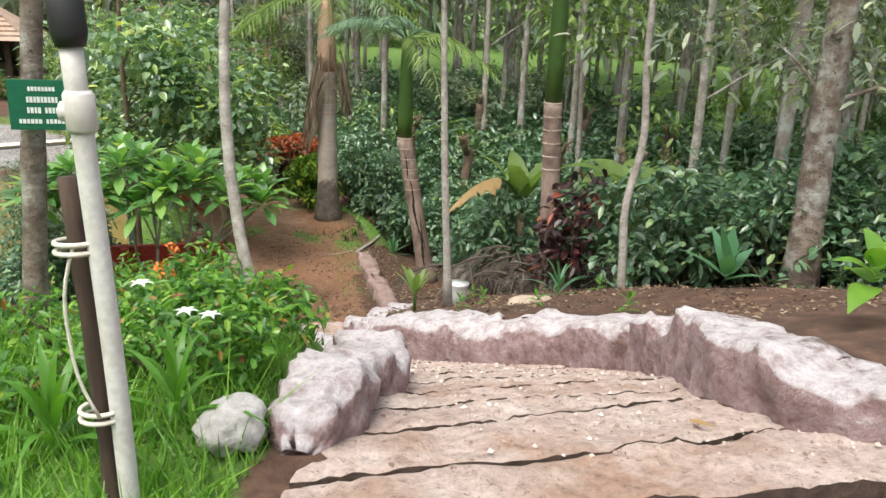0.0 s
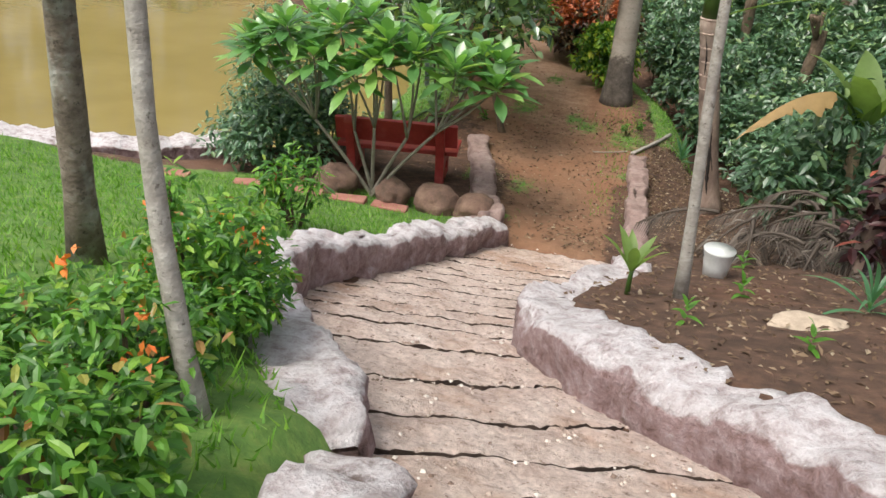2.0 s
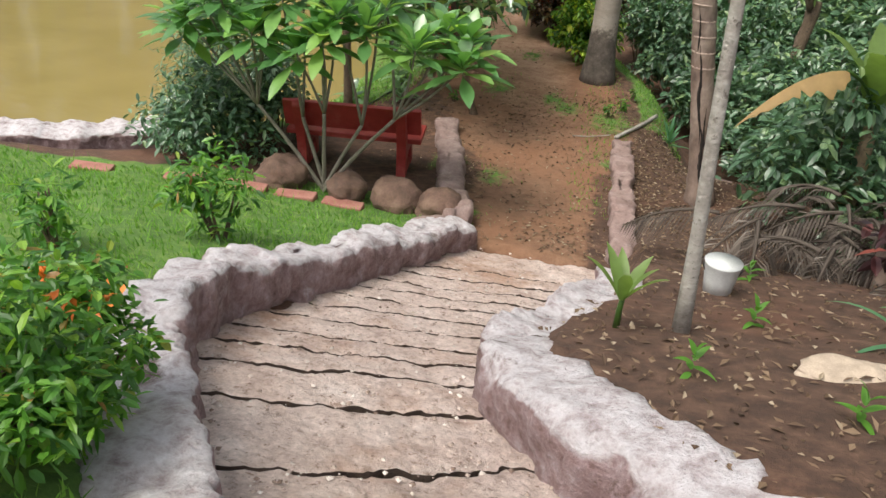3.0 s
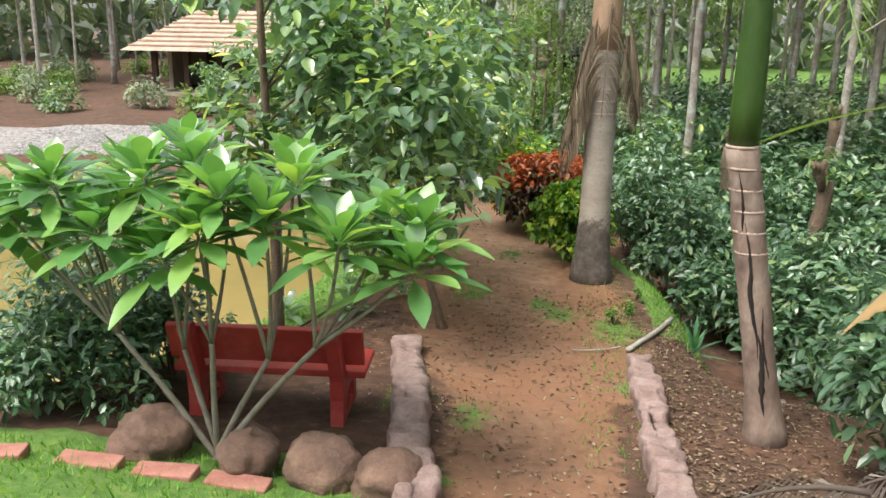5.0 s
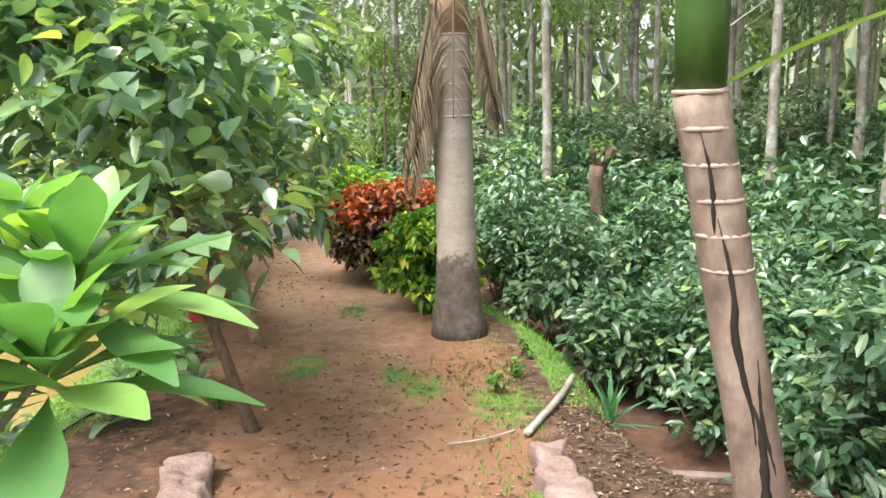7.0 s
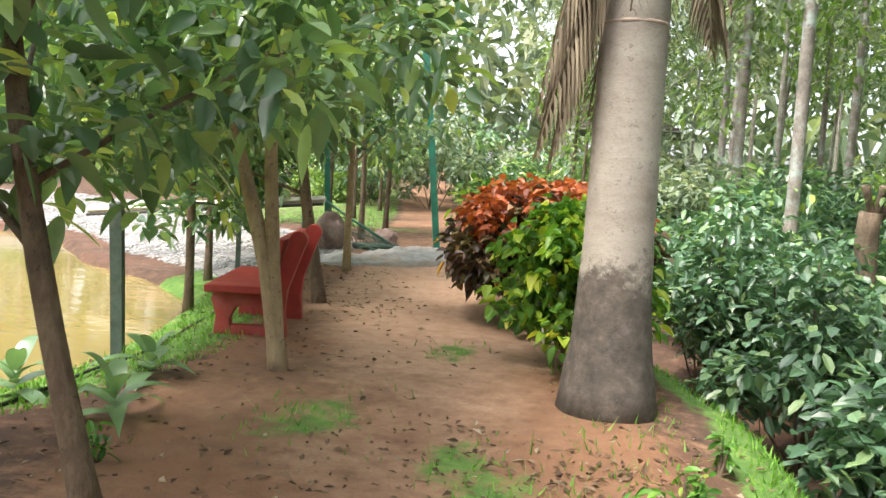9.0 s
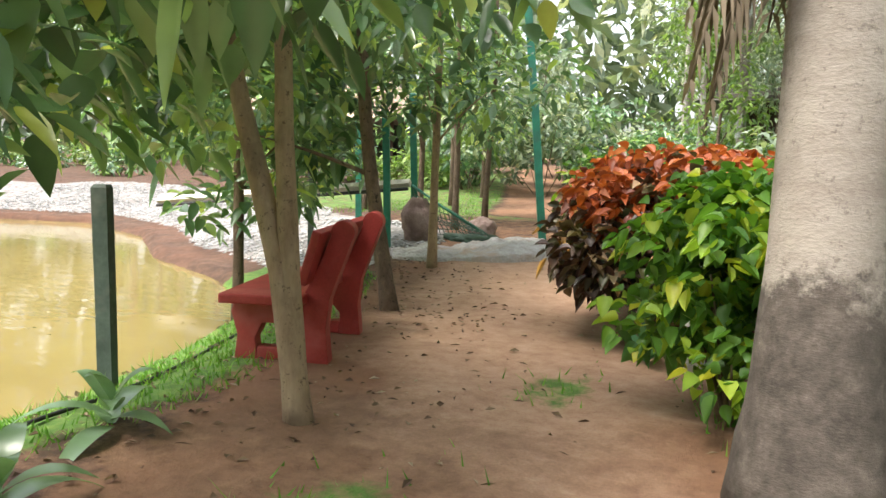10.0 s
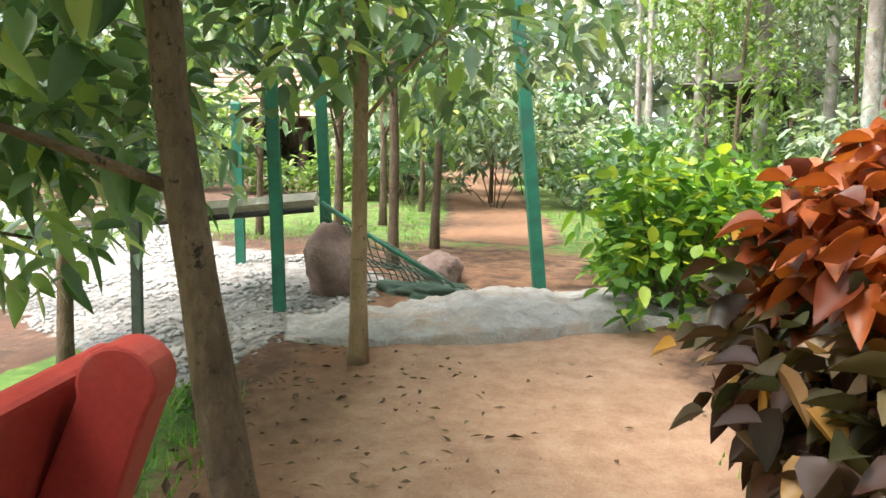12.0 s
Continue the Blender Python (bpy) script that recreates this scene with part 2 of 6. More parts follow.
M_THATCH = rough_mat("grey_thatch", [(0.3, (0.09, 0.08, 0.07)), (0.7, (0.19, 0.17, 0.15))], 4.0, 30, 0.95, 0.8, 0.03)
M_CRACK = plain_mat("dark_bark_crack", (0.02, 0.014, 0.012), 0.95)
M_TIN = plain_mat("pale_plank", (0.62, 0.58, 0.52), 0.7)

M_LAWN = leaf_mat("lawn_blades", [(0.0, (0.08, 0.20, 0.02)), (0.5, (0.13, 0.31, 0.035)), (1.0, (0.23, 0.40, 0.06))], 0.5)
M_L_COFFEE = leaf_mat("coffee_leaves", [(0.0, (0.034, 0.082, 0.038)), (0.45, (0.07, 0.157, 0.078)), (0.8, (0.124, 0.229, 0.123)), (1.0, (0.247, 0.349, 0.138))], 0.38, 0.22, shine=1.0)
M_L_MANGO = leaf_mat("broad_dark_leaves", [(0.0, (0.062, 0.128, 0.068)), (0.4, (0.128, 0.235, 0.122)), (0.75, (0.225, 0.345, 0.178)), (0.95, (0.350, 0.500, 0.150)), (1.0, (0.620, 0.640, 0.171))], 0.27, 0.30, shine=1.0)
M_L_PLUM = leaf_mat("plumeria_leaves", [(0.0, (0.068, 0.175, 0.058)), (0.5, (0.125, 0.285, 0.085)), (0.85, (0.215, 0.395, 0.105)), (1.0, (0.330, 0.481, 0.110))], 0.30, 0.34, shine=1.0)
M_L_HEDGE = leaf_mat("hedge_leaves", [(0.0, (0.031, 0.106, 0.015)), (0.45, (0.075, 0.213, 0.027)), (0.8, (0.138, 0.312, 0.037)), (0.95, (0.250, 0.400, 0.050)), (1.0, (0.325, 0.112, 0.050))], 0.42, 0.35)
M_L_YELLOW = leaf_mat("yellow_green_leaves", [(0.0, (0.050, 0.140, 0.028)), (0.6, (0.155, 0.320, 0.042)), (0.88, (0.36, 0.50, 0.056)), (1.0, (0.70, 0.68, 0.089))], 0.42, 0.35)
M_L_CROTON = leaf_mat("copper_leaves_low", [(0.0, (0.035, 0.026, 0.020)), (0.3, (0.075, 0.034, 0.025)), (0.5, (0.050, 0.066, 0.026)), (0.7, (0.140, 0.056, 0.038)), (0.85, (0.100, 0.100, 0.032)), (0.94, (0.46, 0.30, 0.20)), (1.0, (0.58, 0.30, 0.04))], 0.4, 0.2, 1.2)
M_L_COPPER = leaf_mat("copper_leaves_top", [(0.0, (0.149, 0.032, 0.016)), (0.4, (0.380, 0.086, 0.025)), (0.75, (0.529, 0.138, 0.034)), (0.92, (0.632, 0.230, 0.138)), (1.0, (0.230, 0.057, 0.023))], 0.42, 0.3, 1.3)
M_L_PURPLE = leaf_mat("purple_leaves", [(0.0, (0.018, 0.010, 0.012)), (0.6, (0.05, 0.018, 0.022)), (0.9, (0.10, 0.03, 0.03)), (1.0, (0.42, 0.10, 0.06))], 0.4, 0.2, 1.2)
# Leaves paled towards grey, so the far trees' haze sits in their colour.
M_L_FAR = leaf_mat("hazed_grey_green_foliage", [(0.0, (0.120, 0.168, 0.118)), (0.5, (0.225, 0.285, 0.205)), (0.9, (0.370, 0.420, 0.315)), (1.0, (0.560, 0.570, 0.400))], 0.6, 0.30)
M_L_BRIGHT = leaf_mat("sunlit_foliage", [(0.0, (0.086, 0.155, 0.041)), (0.5, (0.160, 0.255, 0.072)), (1.0, (0.270, 0.365, 0.105))], 0.5, 0.4)
M_L_BLUE = leaf_mat("grey_green_needles", [(0.0, (0.057, 0.114, 0.067)), (0.6, (0.114, 0.199, 0.114)), (1.0, (0.190, 0.285, 0.171))], 0.6, 0.25)
M_L_DRY = leaf_mat("dry_leaves", [(0.0, (0.060, 0.035, 0.022)), (0.4, (0.140, 0.085, 0.052)), (0.8, (0.240, 0.165, 0.105)), (1.0, (0.42, 0.34, 0.25))], 0.85, 0.15, 1.0)
M_L_DEAD = leaf_mat("dead_frond", [(0.0, (0.09, 0.066, 0.043)), (0.6, (0.185, 0.14, 0.095)), (1.0, (0.30, 0.24, 0.165))], 0.85, 0.2, 1.0)
M_L_HEAP = leaf_mat("rotting_frond", [(0.0, (0.028, 0.020, 0.016)), (0.5, (0.075, 0.057, 0.045)), (0.85, (0.15, 0.12, 0.098)), (1.0, (0.34, 0.31, 0.28))], 0.85, 0.1, 1.0)
M_L_BANANA = leaf_mat("yellowed_banana_leaf", [(0.0, (0.30, 0.19, 0.08)), (0.6, (0.38, 0.25, 0.11)), (1.0, (0.26, 0.14, 0.06))], 0.7, 0.3)
M_L_TOB = leaf_mat("blue_green_leaf", [(0.0, (0.05, 0.16, 0.08)), (1.0, (0.12, 0.28, 0.14))], 0.45, 0.35)
M_FL_ORANGE = leaf_mat("orange_petals", [(0.0, (0.65, 0.10, 0.02)), (1.0, (0.80, 0.26, 0.05))], 0.5, 0.3, 1.2)
M_FL_WHITE = leaf_mat("white_petals", [(0.0, (0.78, 0.78, 0.74)), (1.0, (0.85, 0.85, 0.82))], 0.5, 0.2, 1.0)

# water: murky ochre pond with a gentle ripple
M_WATER, n_, l_, p_ = nodes_of("murky_pond_water")
l_.new(ramp_node(n_, l_, noise_node(n_, l_, 0.25, 3), [(0.3, (0.185, 0.14, 0.046)), (0.7, (0.27, 0.205, 0.08))]), p_.inputs["Base Color"])
p_.inputs["Roughness"].default_value = 0.05
p_.inputs["IOR"].default_value = 1.33
bump_of(n_, l_, p_, noise_node(n_, l_, 2.2, 3, 0.5, (1, 2.2, 1)), 0.10, 0.05)

# ground sheet: soil, path, lawn and pebbles by the areas stored on the sheet
M_GROUND, n_, l_, p_ = nodes_of("garden_ground")


def area(name):
    a = n_.new("ShaderNodeAttribute")
    a.attribute_name = name
    return a.outputs["Fac"]


def broken(sock, scale, width=0.35):
    """The area's edge, broken up by noise."""
    a = n_.new("ShaderNodeMath")
    a.operation = "MULTIPLY_ADD"
    l_.new(noise_node(n_, l_, scale, 6, 0.7), a.inputs[0])
    a.inputs[1].default_value = 0.9
    l_.new(sock, a.inputs[2])
    return ramp_node(n_, l_, a.outputs[0], [(0.95 - width / 2, (0, 0, 0)), (0.95 + width / 2, (1, 1, 1))])


big_, mid_, fin_ = noise_node(n_, l_, 0.7, 6), noise_node(n_, l_, 7.0, 8, 0.7), noise_node(n_, l_, 70.0, 5, 0.7)
soil = ramp_node(n_, l_, mid_, [(0.25, (0.035, 0.02, 0.013)), (0.46, (0.075, 0.039, 0.025)), (0.6, (0.125, 0.068, 0.043)), (0.75, (0.22, 0.135, 0.09))])
soil = mixed(n_, l_, ramp_node(n_, l_, big_, [(0.5, (0, 0, 0)), (0.7, (0.7, 0.7, 0.7))]), soil, (0.16, 0.07, 0.04))
pathc = ramp_node(n_, l_, mid_, [(0.25, (0.095, 0.047, 0.027)), (0.45, (0.20, 0.107, 0.062)), (0.6, (0.26, 0.145, 0.087)), (0.8, (0.36, 0.222, 0.143))])
pathc = mixed(n_, l_, ramp_node(n_, l_, big_, [(0.4, (0, 0, 0)), (0.65, (0.8, 0.8, 0.8))]), pathc, (0.245, 0.115, 0.060))
lawnc = ramp_node(n_, l_, mid_, [(0.25, (0.05, 0.11, 0.02)), (0.5, (0.10, 0.20, 0.035)), (0.62, (0.16, 0.25, 0.05)), (0.8, (0.24, 0.24, 0.08))])
pebc = ramp_node(n_, l_, noise_node(n_, l_, 9.0, 4, 0.8), [(0.35, (0.13, 0.11, 0.095)), (0.5, (0.26, 0.24, 0.23)), (0.7, (0.38, 0.37, 0.37))])
col_ = mixed(n_, l_, broken(area("path"), 3.5, 0.3), soil, pathc)
dustc = ramp_node(n_, l_, mid_, [(0.25, (0.29, 0.158, 0.098)), (0.5, (0.43, 0.258, 0.168)), (0.8, (0.55, 0.38, 0.272))])
col_ = mixed(n_, l_, broken(area("dust"), 1.6, 0.6), col_, dustc)
col_ = mixed(n_, l_, broken(area("lawn"), 5.0, 0.25), col_, lawnc)
col_ = mixed(n_, l_, broken(area("pebble"), 2.5, 0.25), col_, pebc)
col_ = mixed(n_, l_, 0.4, col_, ramp_node(n_, l_, fin_, [(0.3, (0.4, 0.4, 0.4)), (0.7, (1, 1, 1))]), "MULTIPLY")
l_.new(col_, p_.inputs["Base Color"])
p_.inputs["Roughness"].default_value = 0.95
h_ = n_.new("ShaderNodeMath")
h_.operation = "MULTIPLY_ADD"
l_.new(fin_, h_.inputs[0])
h_.inputs[1].default_value = 0.3
l_.new(mid_, h_.inputs[2])
bump_of(n_, l_, p_, h_.outputs[0], 0.7, 0.03)


# ---- helpers for building ----
rng = np.random.default_rng(7)


def mesh_of(name, verts, faces, material, smooth=True):
    me = bpy.data.meshes.new(name)
    me.from_pydata([tuple(v) for v in np.asarray(verts).tolist()], [], [tuple(f) for f in (faces.tolist() if isinstance(faces, np.ndarray) else faces)])
    me.materials.append(material)
    if smooth:
        me.polygons.foreach_set("use_smooth", np.ones(len(me.polygons), bool))
    me.update()
    return me


def part(name, geo, material, parent=None, label="", smooth=True):
    """Links geometry (a bmesh, or verts and faces) as one mesh object under a thing."""
    if isinstance(geo, bmesh.types.BMesh):
        me = bpy.data.meshes.new(name)
        geo.to_mesh(me)
        geo.free()
        me.materials.append(material)
        if smooth:
            me.polygons.foreach_set("use_smooth", np.ones(len(me.polygons), bool))
    else:
        me = mesh_of(name, geo[0], geo[1], material, smooth)
    ob = new(name, me)
    if parent:
        ob.parent = parent
    if label:
        tagged(ob, label=label)
    return ob


def thing(name, x, y, z, label, category, group="", rz=0.0, kind=""):
    ob = new(name)
    ob.empty_display_size = 0.2
    ob.matrix_basis = pose(x, y, z, 0, 0, rz)
    return tagged(ob, label=label, category=category, group=group, kind=kind)


def join(*geos):
    """Several (verts, faces) as one."""
    vs, fs, n = [], [], 0
    for v, f in geos:
        v = np.asarray(v, float)
        vs.append(v)
        fs += [tuple(i + n for i in q) for q in (f.tolist() if isinstance(f, np.ndarray) else f)]
        n += len(v)
    return np.concatenate(vs), fs


def tube(points, radii, seg=10, rough=0.0, seed=0, closed=True):
    """A round, tapered, slightly uneven stem along points."""
    pts = np.asarray(points, float)
    r_ = np.random.default_rng(seed)
    tang = np.gradient(pts, axis=0)
    tang /= np.linalg.norm(tang, axis=1)[:, None] + 1e-9
    verts, faces = [], []
    u = np.cross(tang[0], (0.3, 1, 0.1) if abs(tang[0][1]) < 0.9 else (1, 0, 0))
    for i, (p, t, r) in enumerate(zip(pts, tang, radii)):
        u = u - t * (u @ t)
        u /= np.linalg.norm(u) + 1e-9
        w = np.cross(t, u)
        for k in range(seg):
            a = 2 * math.pi * k / seg
            rr = r * (1 + rough * r_.normal())
            verts.append(p + rr * (math.cos(a) * u + math.sin(a) * w))
    for i in range(len(pts) - 1):
        for k in range(seg):
            a, b = i * seg + k, i * seg + (k + 1) % seg
            faces.append((a, b, b + seg, a + seg))
    if closed:
        faces.append(tuple(range(seg - 1, -1, -1)))
        faces.append(tuple(range((len(pts) - 1) * seg, len(pts) * seg)))
    return np.array(verts), faces


def curve_pts(knots, n):
    """n points along a smooth line through knots."""
    k = np.asarray(knots, float)
    s = np.r_[0, np.cumsum(np.linalg.norm(np.diff(k, axis=0), axis=1))]
    q = np.linspace(0, s[-1], n)
    lin = np.stack([np.interp(q, s, k[:, c]) for c in range(k.shape[1])], 1)
    for _ in range(3):
        lin[1:-1] = (lin[:-2] + 2 * lin[1:-1] + lin[2:]) / 4
    return lin


def unit(v):
    return v / (np.linalg.norm(v, axis=-1, keepdims=True) + 1e-9)


def leaves(P, D, L, W, fold=0.12, droop=0.15, up=(0, 0, 1), broad=False, fine=False):
    """Pointed or broad, folded leaves at P along D: four to six triangles each, every leaf its own island."""
    P, D = np.asarray(P, float), unit(np.asarray(D, float))
    n = len(P)
    L, W = np.broadcast_to(L, n)[:, None], np.broadcast_to(W, n)[:, None]
    S = unit(np.cross(D, np.broadcast_to(up, D.shape) + 0.35 * rng.normal(size=D.shape)))
    N = np.cross(S, D)
    tip = P + L * D - np.array([0, 0, 1]) * L * droop
    mid = P + 0.45 * L * D
    if not broad:
        v = np.stack([P, mid + S * W / 2 + N * W * fold, tip, mid - S * W / 2 + N * W * fold, mid - N * W * fold * 0.4], 1)
        base = (np.arange(n) * 5)[:, None, None]
        f = (base + np.array([[0, 1, 4], [1, 2, 4], [2, 3, 4], [3, 0, 4]])[None]).reshape(-1, 3)
        return v.reshape(-1, 3), f
    if fine:
        ring, rib = [], []
        for t, w in ((0.10, 0.26), (0.30, 0.48), (0.55, 0.47), (0.80, 0.26)):
            c = P + t * L * D - np.array([0, 0, 1]) * L * droop * t * t
            rib.append(c - N * W * fold * 0.5)
            ring.append((c + S * W * w + N * W * fold * w * 2, c - S * W * w + N * W * fold * w * 2))
        v = np.stack([P] + [r[0] for r in ring] + [tip] + [r[1] for r in ring[::-1]] + [rib[1], rib[2]], 1)
        base = (np.arange(n) * 12)[:, None, None]
        tri = [[0, 1, 10], [1, 2, 10], [2, 3, 11], [2, 11, 10], [3, 4, 11], [4, 5, 11], [5, 6, 11], [6, 7, 11], [7, 8, 10], [7, 10, 11], [8, 9, 10], [9, 0, 10]]
        return v.reshape(-1, 3), (base + np.array(tri)[None]).reshape(-1, 3)
    q1, q2 = P + 0.28 * L * D, P + 0.70 * L * D - np.array([0, 0, 1]) * L * droop * 0.45
    v = np.stack([P, q1 + S * W * 0.42 + N * W * fold, q2 + S * W * 0.46 + N * W * fold, tip, q2 - S * W * 0.46 + N * W * fold, q1 - S * W * 0.42 + N * W * fold, mid - N * W * fold * 0.4], 1)
    base = (np.arange(n) * 7)[:, None, None]
    f = (base + np.array([[0, 1, 6], [1, 2, 6], [2, 3, 6], [3, 4, 6], [4, 5, 6], [5, 0, 6]])[None]).reshape(-1, 3)
    return v.reshape(-1, 3), f


def blade(p, d, L, W, droop=0.3, n=6, fold=0.15, wide=0.55, tear=0.0, seed=0):
    """One long leaf with a midrib, arching over."""
    r_ = np.random.default_rng(seed)
    p, d = np.asarray(p, float), unit(np.asarray(d, float))
    s = unit(np.cross(d, (0, 0, 1.0)) + 1e-6)
    t = np.linspace(0, 1, n + 1)
    line = p + L * t[:, None] * d - np.array([0, 0, 1]) * (L * droop * t**2)[:, None]
    w = W * np.sin(math.pi * np.clip(t, 0.02, 0.98) ** wide) / 2
    w *= 1 + tear * r_.normal(size=n + 1)
    up = np.cross(s, np.gradient(line, axis=0))
    up = unit(up)
    a, b = line + s * w[:, None] + up * (w * fold)[:, None], line - s * w[:, None] + up * (w * fold)[:, None]
    v = np.stack([a, line, b], 1).reshape(-1, 3)
    f = []
    for i in range(n):
        k = 3 * i
        f += [(k, k + 1, k + 4, k + 3), (k + 1, k + 2, k + 5, k + 4)]
    return v, f


def frond(p, d, L, leaflet, droop=0.6, pairs=22, width=0.03, sag=0.3):
    """A feather palm leaf: a rib and paired leaflets."""
    p, d = np.asarray(p, float), unit(np.asarray(d, float))
    t = np.linspace(0, 1, 14)
    rib = p + L * t[:, None] * d - np.array([0, 0, 1]) * (L * droop * t**2)[:, None]
    g = tube(rib, 0.018 * (1 - 0.85 * t) + 0.003, 4)
    q = np.linspace(0.14, 0.99, pairs)
    c = np.stack([np.interp(q, t, rib[:, k]) for k in range(3)], 1)
    tg = unit(np.stack([np.interp(q, t, np.gradient(rib[:, k])) for k in range(3)], 1))
    s = unit(np.cross(tg, (0, 0, 1.0)))
    ll = leaflet * np.sin(math.pi * np.clip(q, 0.1, 0.97) ** 0.8) + 0.05
    both = [leaves(c, tg * 0.75 + sgn * s + np.array([0, 0, -0.15]), ll, width, 0.1, sag) for sgn in (1, -1)]
    return join(g, *both)


def cloud(n, c, r, squash=1.0, shell=0.55):
    """n points in an uneven crown of clumps round c."""
    d = unit(rng.normal(size=(n, 3)))
    rad = r * (shell + (1 - shell) * rng.random(n) ** 0.6)[:, None]
    p = d * rad
    p[:, 2] *= squash
    return p + np.asarray(c, float), d


def crown(clumps, per, L, W, droop=0.25, outward=0.7, jitter=0.9, shell=0.35, broad=True, fine=False, fold=0.12):
    """Leaves over several clumps (x, y, z, radius)."""
    geos = []
    for x, y, z, r in clumps:
        p, d = cloud(max(6, int(per * r * r)), (x, y, z), r, 0.85, shell)
        dd = outward * d + jitter * rng.normal(size=d.shape) * (1, 1, 0.6) + (0, 0, -0.1)
        k = len(p)
        geos.append(leaves(p, dd, L * (0.65 + 0.7 * rng.random(k)), W * (0.7 + 0.6 * rng.random(k)), fold, droop, broad=broad, fine=fine))
    n, vs, fs = 0, [], []
    for v, f in geos:
        vs.append(v)
        fs.append(f + n)
        n += len(v)
    return np.concatenate(vs), np.concatenate(fs)


def box(sx, sy, sz, bevel=0.01, at=(0, 0, 0), rot=None):
    bm = bmesh.new()
    bmesh.ops.create_cube(bm, size=1)
    bmesh.ops.scale(bm, vec=(sx, sy, sz), verts=bm.verts)
    if bevel:
        bmesh.ops.bevel(bm, geom=bm.edges[:], offset=bevel, segments=2, affect="EDGES", profile=0.6)
    if rot is not None:
        bmesh.ops.transform(bm, matrix=rot, verts=bm.verts)
    bmesh.ops.translate(bm, vec=at, verts=bm.verts)
    return bm


def rock(r, seed, squash=(1, 1, 0.75), rough=0.28, sub=4):
    bm = bmesh.new()
    bmesh.ops.create_icosphere(bm, subdivisions=sub, radius=1)
    off = Vector((seed * 3.1, seed * 1.7, seed * 0.9))
    for v in bm.verts:
        k = 1 + rough * noise.noise(v.co * 1.1 + off) + rough * 0.45 * noise.noise(v.co * 3.0 + off) + rough * 0.18 * noise.noise(v.co * 8 + off)
        v.co = Vector((v.co.x * squash[0], v.co.y * squash[1], v.co.z * squash[2])) * (k * r)
    return bm


# ---- the lie of the land ----
PROFILE_Y = [-60, 2.5, 3.5, 4.2, 5.07, 6, 7, 8, 9, 10, 11, 12, 13.5, 15, 17, 21, 22, 23.3, 24.6, 28, 33, 40, 80]
PROFILE_Z = [3.3, 3.2, 3.1, 2.92, 2.61, 2.21, 1.80, 1.42, 1.07, 0.76, 0.5, 0.34, 0.2, 0.08, 0, 0.02, 0.06, 0.15, 0.27, 0.38, 0.5, 0.9, 2.0]
RIGHT_Y = [-60, 2, 3.25, 3.75, 4.15, 5, 5.7, 6.1, 6.5, 6.75, 7.15, 7.75, 8.3, 9.0, 9.8, 11.2, 12.9, 15.1, 17, 18.5, 21, 23, 30, 60]
RIGHT_X = [1.7, 1.6, 1.45, 0.72, 0.54, 0.72, 0.75, 0.55, 0.28, -0.1, -0.7, -1.12, -1.28, -1.08, -0.85, -0.95, -1.1, -1.3, -1.6, -1.9, -3.2, -4.6, -7.2, -20]
LEFT_Y = [-60, 2, 3.2, 3.9, 4.7, 5.5, 5.8, 7, 7.15, 7.9, 8.9, 10.4, 11, 11.5, 12.4, 13.6, 15, 17, 19, 21, 23, 30, 60]
LEFT_X = [-1.3, -1.28, -1.16, -1.0, -0.85, -1.04, -1.38, -2.40, -2.52, -2.75, -2.6, -2.3, -2.2, -2.45, -2.75, -3.1, -3.74, -4.7, -5.5, -6.3, -6.9, -9.6, -24]
POND = [(-60, 9.0), (-16, 9.4), (-12, 10.2), (-8.8, 11.4), (-7.1, 12.4), (-6.4, 14), (-6.0, 16), (-6.15, 18), (-6.7, 19.5), (-7.6, 21.2), (-9.4, 22.4), (-11.5, 23.2), (-14, 25.0), (-17, 26.0), (-20.5, 24.5), (-26, 22), (-60, 22)]
WATER_Z = -0.35


def prof(y):
    return np.interp(y, PROFILE_Y, PROFILE_Z)


def edge_r(y):
    return np.interp(y, RIGHT_Y, RIGHT_X)


def edge_l(y):
    return np.interp(y, LEFT_Y, LEFT_X)


def smooth(a, b, v):
    t = np.clip((np.asarray(v, float) - a) / (b - a), 0, 1)
    return t * t * (3 - 2 * t)


def pond_side(x, y):
    """Distance to the pond's edge: minus in the water."""
    x, y = np.asarray(x, float), np.asarray(y, float)
    dist, inside = np.full(x.shape, 1e9), np.zeros(x.shape, bool)
    for (ax, ay), (bx, by) in zip(POND, POND[1:] + POND[:1]):
        ex, ey = bx - ax, by - ay
        t = np.clip(((x - ax) * ex + (y - ay) * ey) / (ex * ex + ey * ey), 0, 1)
        dist = np.minimum(dist, np.hypot(x - ax - t * ex, y - ay - t * ey))
        hit = (ay > y) != (by > y)
        inside ^= hit & (x < ex * (y - ay) / (ey if abs(ey) > 1e-9 else 1e-9) + ax)
    return np.where(inside, -dist, dist)


